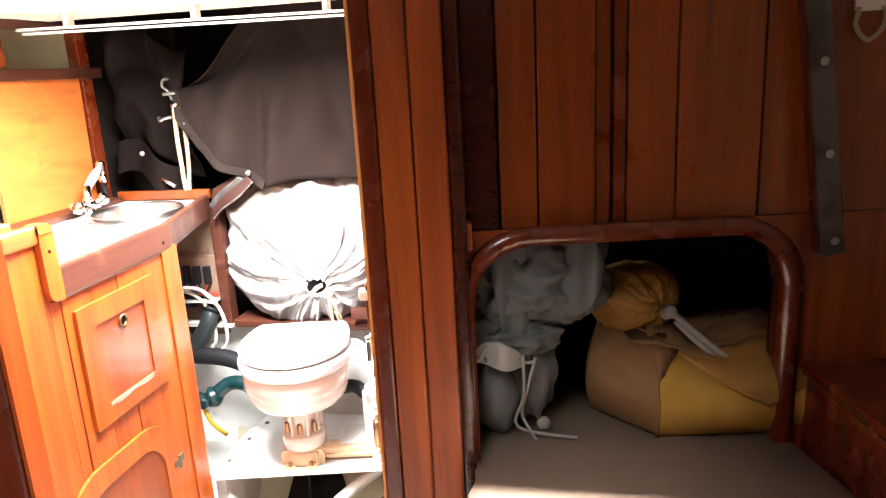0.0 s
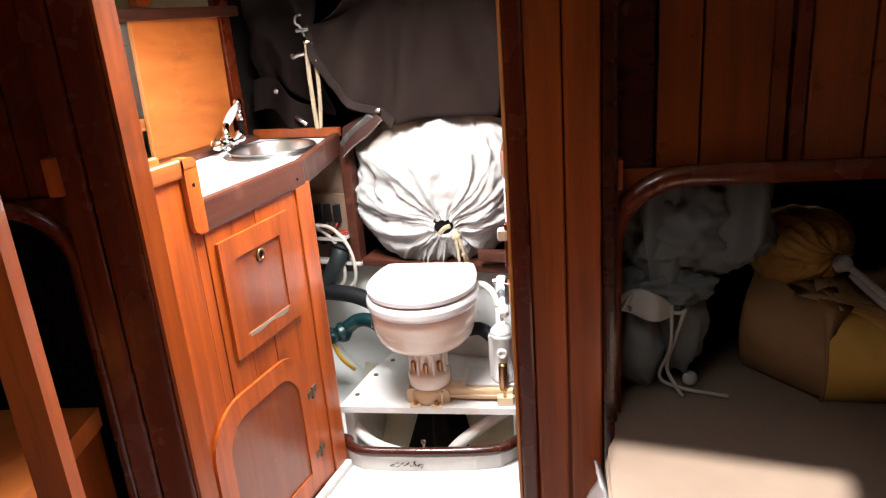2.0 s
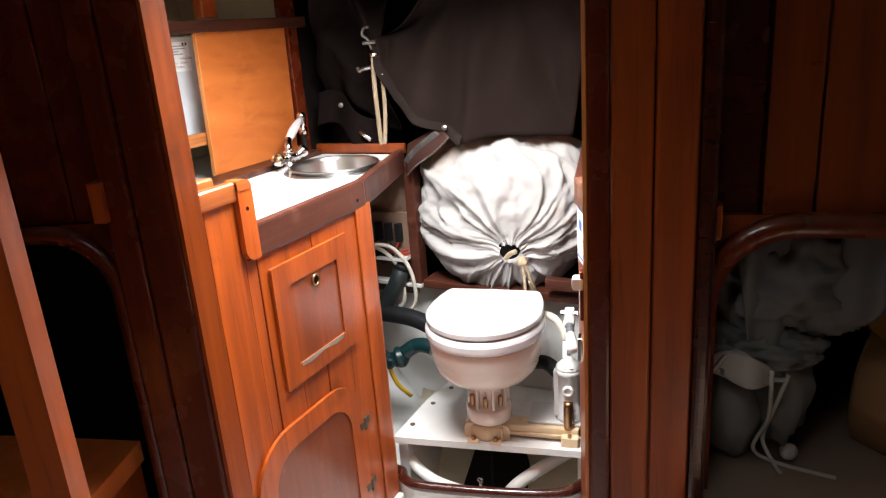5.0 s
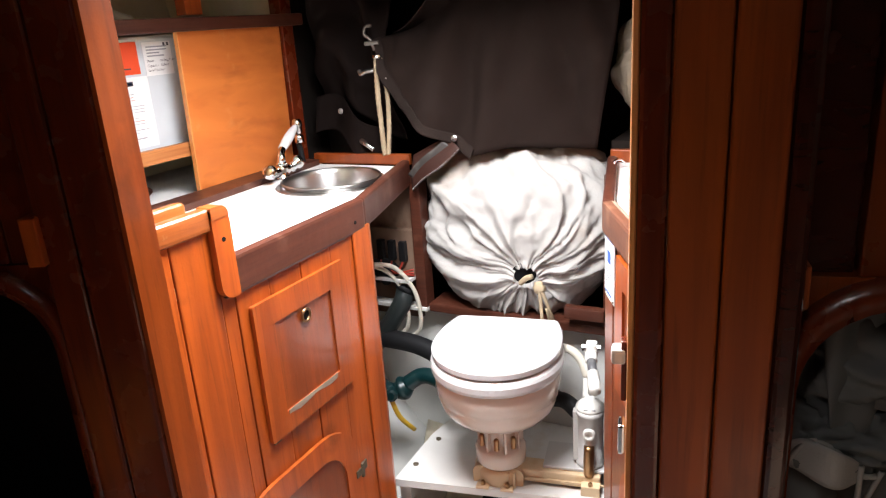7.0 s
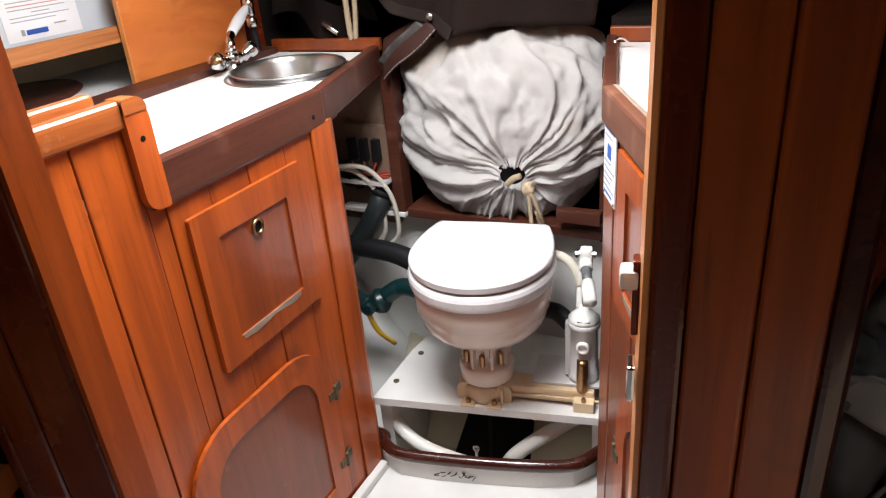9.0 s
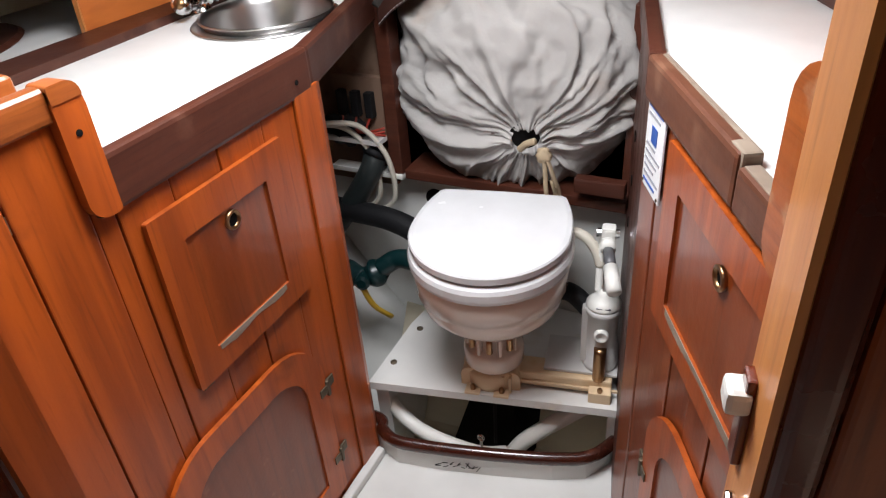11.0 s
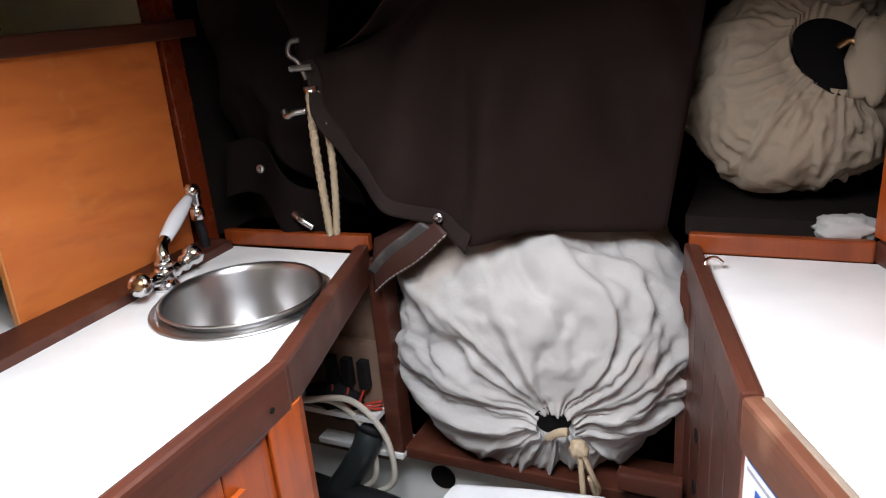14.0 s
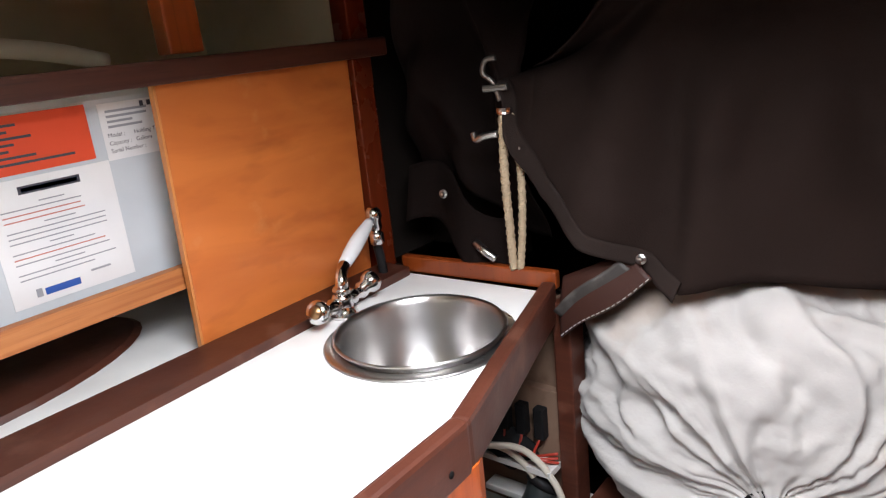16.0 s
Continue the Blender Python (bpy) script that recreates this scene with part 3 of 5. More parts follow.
part("carcass", box(0.806, 1.40, -0.62, 0.03, 0.0, 0.80, 0.012), MAHOGANY, side, m=SEAT)
part("lid", box(0.80, 1.40, -0.62, 0.032, 0.802, 0.825, 0.006), MAHOGANY, side, m=SEAT)
cloth = tagged(part("white_cloth", sheet(lambda u, v: (0.140 + 0.012 * math.sin(9 * v) - 0.006 * u, -0.16 + 0.07 * u, 0.64 - 0.16 * v), 6, 12, 0.004), PAPER, smooth=True, m=SEAT), "white cloth hanging over the cushion edge", "cloth")


def lumpy(centre, radii, seed, amp=0.12, freq=2.2, seg=36, rows=20, squash=None, m=None):
    """A stuffed cloth body with folds."""
    bm = bmesh.new()
    off = Vector((seed * 3.1, seed * 1.7, seed * 5.3))
    grid = []
    for i in range(rows + 1):
        th = math.pi * i / rows
        line = []
        for k in range(seg):
            ph = 2 * math.pi * k / seg
            d = Vector((math.sin(th) * math.cos(ph), math.sin(th) * math.sin(ph), math.cos(th)))
            w = 1 + amp * noise.noise(d * freq + off) + 0.5 * amp * (1 - 2 * abs(noise.noise(d * freq * 1.9 + off * 2))) + 0.22 * amp * (1 - 3 * abs(noise.noise(d * freq * 3.6 + off)))
            p = Vector((d.x * radii[0] * w, d.y * radii[1] * w, d.z * radii[2] * w))
            if squash is not None:
                p.z = max(p.z, squash)
            line.append(bm.verts.new(p))
        grid.append(line)
    for a, b in zip(grid, grid[1:]):
        for k in range(seg):
            j = (k + 1) % seg
            bm.faces.new((a[k], a[j], b[j], b[k]))
    bmesh.ops.remove_doubles(bm, verts=bm.verts[:], dist=1e-5)
    bm.transform((m or Matrix.Identity(4)) @ Matrix.Translation(centre))
    return bm


def sail_bag(centre, radii, pole, hole, seed, pleat=1.0, power=2.0, seg=240, rows=110, taper=0.0):
    """A gathered cloth bag: uneven pleats and long creases radiate from a drawstring mouth at the pole."""
    q = Vector(pole).to_track_quat("Z", "Y")
    off = Vector((seed, seed * 2.3, seed * 0.7))
    pick = random.Random(int(seed * 10))
    folds = [(2 * math.pi * (k + 0.9 * pick.random()) / 34, 0.045 + 0.13 * pick.random(), 0.036 + 0.072 * pick.random(), hole + 0.30 * pick.random(), 1.3 + 1.8 * pick.random(), 0.8 * (pick.random() - 0.5)) for k in range(34)]
    bm = bmesh.new()
    grid = []
    for i in range(rows + 1):
        t = i / rows
        th = hole + (math.pi - hole) * t ** 1.25
        line = []
        for k in range(seg):
            ph = 2 * math.pi * k / seg
            c, s = math.cos(ph), math.sin(ph)
            turn = 0.35 * noise.noise(Vector((c * 1.2, s * 1.2, th * 0.9)) + off)
            c2, s2 = math.cos(ph + turn), math.sin(ph + turn)
            near = math.exp(-(th - hole) / 0.30)
            mid = math.exp(-((th - hole - 0.6) / 0.95) ** 2)
            fine = noise.noise(Vector((c2 * 11, s2 * 11, th * 1.5)) + off)
            long_ = 1 - 2.6 * abs(noise.noise(Vector((c2 * 2.7, s2 * 2.7, th * 0.75)) + off * 1.7))
            broad = 1 - 2.2 * abs(noise.noise(Vector((c2 * 1.9, s2 * 1.9, th * 0.8)) + off * 0.6))
            d = Vector((math.sin(th) * c, math.sin(th) * s, math.cos(th)))
            crumple = 0.7 - 2 * abs(noise.noise(d * 4.2 + off * 2)) + 0.6 * (0.5 - abs(noise.noise(d * 9.0 + off))) + 0.25 * noise.noise(d * 20.0 + off)
            w = 1 + pleat * (0.070 * near * fine + 0.034 * mid * long_ + 0.060 * broad * min(1.0, th) + 0.078 * crumple * min(1.0, th * 1.1))
            for p0, wid, amp, t0, t1, lean in folds:
                x = (ph + turn - p0 - lean * (th - t0) + math.pi) % (2 * math.pi) - math.pi
                spread = wid * (0.50 + 0.40 * th)
                if abs(x) < 2.2 * spread and th > t0 - 0.05:
                    rise = min(1.0, (th - t0 + 0.05) / 0.15) * max(0.0, min(1.0, (t1 - th) / 0.35))
                    w += pleat * amp * rise * (0.60 + 0.55 * min(th, 1.4)) * (max(0.0, 1 - x / (2.2 * spread)) ** 2 if x > 0 else max(0.0, 1 + x / (0.45 * spread)))
            w *= 1 + 0.05 * math.exp(-((th - hole) / 0.07) ** 2) - 0.09 * math.exp(-((th - hole) / 0.24) ** 2)
            w = 1 + 0.20 * math.tanh((w - 1) / 0.20)
            d = q @ d
            w /= (abs(d.x) ** power + abs(d.y) ** power + abs(d.z) ** power) ** (1 / power)
            p = Vector((d.x * radii[0], d.y * radii[1], d.z * radii[2])) * w
            p.x *= 1 - taper * max(0.0, -p.z / radii[2]) ** 1.4
            line.append(bm.verts.new(Vector(centre) + p))
        grid.append(line)
    inner = [bm.verts.new(v.co + (Vector(centre) - v.co) * 0.30) for v in grid[0]]
    for a, b in zip([inner] + grid, grid):
        for k in range(seg):
            j = (k + 1) % seg
            bm.faces.new((a[k], a[j], b[j], b[k]))
    return bm


gbag = thing("grey_cloth_bag", tuple(SEAT @ Vector((0.28, 0.22, 0.67))), "crumpled grey oilskin bag with hanging drawstrings on the cushion", "bag")
part("body", lumpy((0.300, 0.165, 0.985), (0.130, 0.075, 0.120), 5.4, 0.34, 1.7, 110, 70), GREYCLOTH, gbag, smooth=True, m=SEAT)
part("fold", sheet(lambda u, v: (0.215 + 0.20 * u + 0.03 * v, 0.100 - 0.030 * math.sin(8 * u + 1.5 * v) - 0.012 * math.sin(19 * u + 4 * v), 1.080 - (0.10 + 0.13 * (1 - u) + 0.02 * math.sin(11 * u)) * v), 60, 24, 0.002), GREYCLOTH, gbag, "draped grey folds", smooth=True, m=SEAT)
part("lobe", lumpy((0.228, 0.13, 0.752), (0.048, 0.055, 0.084), 5, 0.16, 1.8), GREYCLOTH, gbag, smooth=True, m=SEAT)
part("lobe", lumpy((0.300, 0.145, 0.790), (0.048, 0.055, 0.092), 8, 0.22, 1.8), GREYCLOTH, gbag, smooth=True, m=SEAT)
part("collar", lumpy((0.255, 0.120, 0.868), (0.085, 0.055, 0.040), 3, 0.4, 2.0, 70, 40), GREYCLOTH, gbag, smooth=True, m=SEAT)
part("flap", sheet(lambda u, v: (0.185 + 0.090 * u, 0.052 + 0.016 * math.sin(6 * u + 1), 0.845 + 0.055 * math.sin(math.pi * (0.15 + 0.7 * u)) * (1 - v) - 0.012 * u), 20, 8, 0.002), DULLCORD, gbag, "pale turned-back lining", smooth=True, m=SEAT)
part("hem", tube([(0.192, 0.065, 0.85), (0.215, 0.06, 0.885), (0.245, 0.062, 0.875), (0.275, 0.06, 0.845), (0.300, 0.066, 0.84)], 0.004, 6), DULLCORD, gbag, "white hem", smooth=True, m=SEAT)
part("drawstring", tube([(0.30, 0.062, 0.85), (0.285, 0.075, 0.78), (0.275, 0.09, 0.72), (0.29, 0.08, 0.685), (0.30, 0.06, 0.675)], 0.0035, 6), DULLCORD, gbag, smooth=True, m=SEAT)
part("drawstring", tube([(0.275, 0.055, 0.86), (0.277, 0.07, 0.77), (0.262, 0.09, 0.70), (0.30, 0.09, 0.675), (0.38, 0.06, 0.675)], 0.0035, 6), DULLCORD, gbag, smooth=True, m=SEAT)
part("cord_toggle", lathe([(0.006, 0), (0.014, 0.004), (0.014, 0.012), (0.006, 0.016)], 14), DULLCORD, gbag, smooth=True, m=SEAT @ pose(0.318, 0.115, 0.682, 60, 0, 20))

ybag = thing("yellow_canvas_bag", tuple(SEAT @ Vector((0.52, 0.28, 0.67))), "yellow and tan canvas kit bag lying on the berth cushion", "bag")


def kit_rim(u):
    """Plan of the bag's near sides: u below 0.3 is the tan end, above it the long yellow side."""
    if u < 0.3:
        return Vector((0.425, 0.175)).lerp(Vector((0.535, 0.036)), u / 0.3)
    return Vector((0.535, 0.036)).lerp(Vector((0.855, 0.030)), (u - 0.3) / 0.7)


def kit_side(u, v):
    p = kit_rim(u)
    k = 0.7 - abs(noise.noise(Vector((u * 9, v * 2.2, 4)))) * 2
    lean = (0.030 + 0.014 * k) * v ** 1.5 + 0.045 * v ** 6 + 0.020 * (1 - v) ** 4 - 0.026 * math.sin(math.pi * v) * min(1.0, 0.25 + abs(u - 0.3) * 4)
    away = Vector((0.55, 0.83)) if u < 0.3 else Vector((0.04, 1.0))
    top = 0.158 + (0.030 * (1 - u / 0.3) if u < 0.3 else 0.012 * math.sin(9 * u)) + 0.006 * k
    return (p.x + away.x * lean, p.y + away.y * lean, 0.669 + top * 1.06 * v)


def kit_top(u, v):
    a = Vector(kit_side(u, 1.0))
    far = Vector((0.52 + 0.34 * u, 0.36, 0.80))
    p = a.lerp(far, v)
    p.z += 0.018 * math.sin(math.pi * v) + 0.030 * (0.5 - 2 * abs(noise.noise(Vector((u * 5, v * 4, 8))))) * min(1.0, v * 4)
    return p


def kit_flap(u, v):
    """The loose tongue of the top folded down over the yellow side."""
    drop = 0.58 * (min(1.0, u / 0.62) ** 1.3 if u < 0.62 else 1 - 0.5 * (u - 0.62) / 0.38)
    p = Vector(kit_side(0.36 + 0.62 * u, 1.0 - max(0.06, drop) * v))
    return p + Vector((0, -0.006 - 0.008 * math.sin(math.pi * v), 0.003 * (1 - v)))


part("end_panel", sheet(lambda u, v: kit_side(0.3 * u, v), 24, 20, 0.003), TANCLOTH, ybag, "faded tan canvas end", smooth=True, m=SEAT)
part("side_panel", sheet(lambda u, v: kit_side(0.3 + 0.7 * u, v), 48, 20, 0.003), YELLOWCLOTH, ybag, smooth=True, m=SEAT)
part("top_panel", sheet(kit_top, 48, 24, 0.003), TANCLOTH, ybag, "tan canvas top", smooth=True, m=SEAT)
part("flap", sheet(kit_flap, 36, 14, 0.003), OCHRECLOTH, ybag, "ochre folded flap", smooth=True, m=SEAT)
part("back_panel", sheet(lambda u, v: (0.52 + 0.34 * u, 0.36 + 0.01 * math.sin(6 * v), 0.669 + 0.131 * v), 10, 6, 0.003), TANCLOTH, ybag, smooth=True, m=SEAT)
part("seam", tube([kit_side(0.3, k / 8) for k in range(9)], 0.003, 6), TANCLOTH, ybag, smooth=True, m=SEAT)
part("rolled_neck", sail_bag((0.535, 0.235, 0.905), (0.085, 0.075, 0.066), (0.55, -0.80, -0.05), 0.15, 12.0, 1.0, 2.2, 120, 60), OCHRECLOTH, ybag, "gathered ochre canvas neck", smooth=True, m=SEAT)
part("lashing", lathe([(0.010, -0.014), (0.015, -0.008), (0.012, 0.0), (0.015, 0.008), (0.010, 0.014)], 14), DULLCORD, ybag, smooth=True, m=SEAT @ pose(0.585, 0.150, 0.895, 60, 30, 0))
part("cord_loop", tube([(0.59, 0.145, 0.895), (0.63, 0.110, 0.860), (0.672, 0.088, 0.825), (0.690, 0.084, 0.812), (0.682, 0.086, 0.804), (0.637, 0.105, 0.838), (0.595, 0.138, 0.880)], 0.0065, 8), DULLCORD, ybag, smooth=True, m=SEAT)

# ---- toilet compartment: joinery ----
LV = along((-0.995, 1.900), (0, -1))            # port cabinet face; local y points out into the passage
RV = along((-0.430, 1.982), (0.455, -0.890))    # starboard cabinet face; local y points into the cabinet


def face(name, bm, mat, parent, flip, m, label="", smooth=False):
    if flip:
        bm.transform(Matrix.Diagonal((1, -1, 1, 1)))
    return part(name, bm, mat, parent, label, smooth, m)


def cabinet(m, flip, at, label, seams, drawer, door, top, raised, wood):
    """A tongued cabinet front with a drop flap and an arched door. Local x runs aft, y out."""
    c = thing("vanity_cabinet", at, label, "cabinet")
    for i, (a, b) in enumerate(zip(seams, seams[1:])):
        face("plank", box(a + 0.001, b - 0.001, -0.018, -0.002 * (i % 2), 0.0, raised[1] if a >= raised[0] else top, 0.0025), wood, c, flip, m)
    x0, x1, z0, z1 = drawer
    w = 0.055
    f = face("drawer_front", ring(rounded(x0, x1, z0, z1, (0.004,) * 4, 2), rounded(x0 + w, x1 - w, z0 + 0.048, z1 - w, (0.003,) * 4, 2), 0.001, 0.010, 0.003), WOOD, c, flip, m, "raised teak flap frame")
    face("inset_panel", box(x0 + w - 0.004, x1 - w + 0.004, 0.001, 0.005, z0 + 0.044, z1 - w + 0.004), WOOD_D, f, flip, m, "recessed darker panel")
    kx, kz = (x0 + x1) / 2 - 0.004, z1 - 0.078
    pull = lathe([(0.0140, 0.0), (0.0165, 0.004), (0.0165, 0.007), (0.0125, 0.0085), (0.0110, 0.003)], 22, True)
    pull.transform(pose(kx, 0.0045, kz, -90, 0, 0))
    face("finger_pull", pull, BRASS, f, flip, m, "round brass finger pull", True)
    hollow = lathe([(0.0118, 0.0), (0.0118, 0.003)], 18)
    hollow.transform(pose(kx, 0.0048, kz, -90, 0, 0))
    face("pull_hole", hollow, BLACK, f, flip, m)
    scrape = [(x0 + w + 0.010 + (x1 - x0 - 2 * w - 0.014) * k / 10, z0 + 0.0385 + 0.0035 * math.sin(5.3 * k) * (k % 3 > 0)) for k in range(11)]
    face("worn_edge", plate(scrape + [(x, z0 + 0.0495) for x, z in reversed(scrape)], 0.0097, 0.0108), BAREWOOD, f, flip, m, "bare scraped edge")
    # irregular dark groove below the flap, laid on as small dark strips
    wear = random.Random(int(1000 * x1))
    step = (x1 - x0) / 9
    for k in range(9):
        face("hinge_knuckle", box(x0 + step * k + 0.002, x0 + step * (k + 0.6 + 0.38 * wear.random()), 0.0005, 0.0030 + 0.002 * wear.random(), z0 - 0.0055 - 0.003 * wear.random(), z0 - 0.0005, 0.0008), BRONZE, f, flip, m)
    x0, x1, z0, z1 = door
    g = face("cupboard_door", ring(rounded(x0, x1, z0, z1, (0.01, 0.01, 0.13, 0.13), 8), rounded(x0 + 0.058, x1 - 0.058, z0 + 0.058, z1 - 0.058, (0.004, 0.004, 0.085, 0.085), 8), 0.001, 0.010, 0.003), WOOD, c, flip, m, "arched teak door frame")
    face("inset_panel", plate(rounded(x0 + 0.054, x1 - 0.054, z0 + 0.054, z1 - 0.054, (0.004, 0.004, 0.088, 0.088), 8), 0.001, 0.005), WOOD_D, g, flip, m, "recessed darker panel")
    for hz in (0.352, 0.152):
        h = join(box(x0 - 0.032, x0 - 0.002, 0.001, 0.006, hz - 0.012, hz + 0.012, 0.002), box(x0 - 0.005, x0 + 0.024, 0.010, 0.013, hz - 0.010, hz + 0.010, 0.001), box(x0 - 0.006, x0 + 0.003, 0.004, 0.016, hz - 0.020, hz + 0.020, 0.003))
        face("hinge", h, BRONZE, g, flip, m, "tarnished bronze hinge")
    pull = lathe([(0.0140, 0.0), (0.0165, 0.004), (0.0165, 0.007), (0.0125, 0.0085), (0.0110, 0.003)], 22, True)
    pull.transform(pose(x1 - 0.030, 0.0098, z0 + 0.20, -90, 0, 0))
    face("finger_pull", pull, BRASS, g, flip, m, "round brass finger pull", True)
    return c


lcab = cabinet(LV, False, (-0.995, 1.6, 0.0), "varnished teak port vanity cabinet with drop flap and arched door",
               [-0.018, 0.050, 0.140, 0.245, 0.345, 0.440, 0.475, 0.570, 0.72], (0.113, 0.413, 0.600, 0.906), (0.130, 0.560, 0.05, 0.515), 0.955, (0.47, 1.079), WOOD)
part("end_stile", box(-0.016, 0.052, 0.0, 0.005, 0.0, 0.955, 0.003), WOOD, lcab, m=LV)
part("end_return", prism([(-0.016, 0.004), (-0.040, -0.008), (-0.040, -0.05), (-0.016, -0.05)], 0.0, 0.952, 0.002), WOOD, lcab, m=LV)
rcab = cabinet(RV, True, (-0.30, 1.75, 0.0), "varnished teak starboard vanity cabinet with drop flap and arched door",
               [0.0, 0.075, 0.15, 0.225, 0.305, 0.385, 0.47, 0.55, 0.63, 0.74], (0.140, 0.580, 0.665, 0.953), (0.190, 0.580, 0.05, 0.555), 0.965, (0.46, 1.10), WOOD_D)
far_m = along((-0.428, 1.982), (-0.112, 0.465))
for a, b in ((0.0, 0.09), (0.09, 0.18), (0.18, 0.27), (0.27, 0.36), (0.36, 0.475)):
    part("plank", box(a + 0.001, b - 0.001, -0.018, 0.0, 0.0, 0.965, 0.0025), RAILWOOD, rcab, m=far_m)
for z_ in (0.66, 0.56, 0.46):
    part("vent_hole", lathe([(0.012, 0), (0.012, 0.0015)], 14), BLACK, rcab, m=far_m @ pose(0.30, 0.0005, z_ + 0.1, -90, 0, 0))

notice = thing("notice_plate", tuple(RV @ Vector((0.06, -0.004, 0.9))), "white printed notice plate with a blue square on the cabinet", "notice")
nm = RV @ pose(0.062, -0.0035, 0.90, 0, 0, 0)
part("plate", box(-0.042, 0.042, -0.0015, 0.0015, -0.072, 0.072, 0.0005), PAPER, notice, m=nm)
part("blue_square", box(-0.013, 0.013, -0.0026, -0.0016, 0.008, 0.034), BLUEINK, notice, m=nm)
for k in range(11):
    z_ = 0.060 - 0.012 * k
    if not 0.002 < z_ < 0.040:
        part("text_bar", box(-0.034, 0.034 - 0.012 * (k % 3), -0.0025, -0.0016, z_ - 0.0022, z_ + 0.0022), BLUEINK if k in (0, 10) else GREYINK, notice, m=nm)
for sx in (-0.036, 0.036):
    for sz in (-0.066, 0.066):
        part("screw", lathe([(0.003, 0), (0.003, 0.001), (0.001, 0.002)], 8), BRONZE, notice, m=nm @ pose(sx, -0.0015, sz, 90, 0, 0))


def holed(poly, centre, radius, z0, z1, n=72):
    """A worktop with a round cut-out."""
    bm = bmesh.new()
    c = Vector(centre)
    angles = sorted([2 * math.pi * k / n for k in range(n)] + [math.atan2(p[1] - c.y, p[0] - c.x) % (2 * math.pi) for p in poly])
    loops = [[], [], [], []]
    for a in angles:
        d = Vector((math.cos(a), math.sin(a)))
        best = None
        for p, q in zip(poly, poly[1:] + poly[:1]):
            p, q = Vector(p), Vector(q)
            e = q - p
            den = d.x * e.y - d.y * e.x
            if abs(den) < 1e-9:
                continue
            w = p - c
            t = (w.x * e.y - w.y * e.x) / den
            s = (w.x * d.y - w.y * d.x) / den
            if t > 0 and -1e-6 <= s <= 1 + 1e-6 and (best is None or t < best):
                best = t
        for i, (r, z) in enumerate(((best, z1), (radius, z1), (radius, z0), (best, z0))):
            loops[i].append(bm.verts.new((c.x + d.x * r, c.y + d.y * r, z)))
    m_ = len(angles)
    for k in range(m_):
        j = (k + 1) % m_
        for a, b in ((0, 1), (1, 2), (2, 3), (3, 0)):
            bm.faces.new((loops[a][k], loops[a][j], loops[b][j], loops[b][k]))
    return bm


SINK = (-1.218, 2.092)
ltop = thing("port_worktop", (-1.2, 1.9, 0.985), "white laminate worktop edged with dark weathered teak fiddle rails", "worktop")
part("laminate", holed([(-1.0, 1.20), (-1.0, 1.90), (-1.13, 2.335), (-1.46, 2.32), (-1.95, 2.32), (-1.95, 1.20)], SINK, 0.132, 0.980, 1.003), LAMINATE, ltop)
part("front_rail", rail((-0.984, 1.432), (-0.990, 1.905), 0.026, 0.944, 1.020, 0.007), RAILWOOD, ltop)
part("corner_rail", rail((-0.990, 1.903), (-1.118, 2.350), 0.026, 0.944, 1.020, 0.007), RAILWOOD, ltop)
UPRIGHT = Matrix(((0, 1, 0, -1.013), (1, 0, 0, 0), (0, 0, 1, 0), (0, 0, 0, 1)))
part("upright", plate(rounded(1.418, 1.462, 0.946, 1.122, (0.028, 0.006, 0.034, 0.006), 6), 0.0, 0.033, 0.006), WOOD, ltop, "reddish teak end piece", m=UPRIGHT)
part("bleached_corner", plate(rounded(1.418, 1.460, 1.100, 1.1225, (0.002, 0.002, 0.019, 0.004), 5), 0.004, 0.0345, 0.004), WOOD_H, ltop, "bleached scuffed corner", m=UPRIGHT)
part("raised_rail", box(-1.012, -0.984, 1.20, 1.452, 1.078, 1.121, 0.010, 3), WOOD_H, ltop, "sun-bleached teak rail")
part("raised_rail", box(-1.085, -1.060, 1.20, 1.440, 1.085, 1.124, 0.009, 3), WOOD_H, ltop, "sun-bleached teak rail")
part("raised_floor", box(-1.062, -1.010, 1.20, 1.44, 1.060, 1.068), LAMINATE, ltop)
part("back_rail", prism([(-1.497, 1.22), (-1.388, 1.22), (-1.424, 2.312), (-1.497, 2.316)], 1.003, 1.020, 0.005), RAILWOOD, ltop)
part("forward_rail", rail((-1.118, 2.350), (-1.455, 2.326), -0.018, 1.003, 1.036, 0.004), WOOD_D, ltop)
for sx, sy, sz in ((-0.9885, 1.485, 0.968), (-0.9905, 1.86, 0.972), (-0.9815, 1.44, 1.06)):
    part("screw_plug", lathe([(0.0045, 0), (0.0045, 0.0015), (0.001, 0.002)], 10), BLACK, ltop, m=axis_pose((sx + 0.001, sy, sz), (1, 0, 0)))

rtop = thing("starboard_worktop", (-0.2, 2.0, 0.99), "white laminate worktop with a chipped dark teak fiddle rail", "worktop")
rb = [tuple((RV @ Vector((s, 0.006, 0)))[:2]) for s in (0.50, 0.0)]
part("laminate", prism([rb[0], rb[1], (-0.535, 2.435), (-0.20, 2.445), tuple((RV @ Vector((0.50, 0.40, 0)))[:2])], 0.990, 1.013), LAMINATE, rtop)
part("front_rail", box(0.010, 0.350, -0.010, 0.016, 0.962, 1.029, 0.007), RAILPALE, rtop, m=RV)
part("front_rail", box(0.352, 0.450, -0.010, 0.013, 0.962, 1.016, 0.006), RAILPALE, rtop, m=RV)
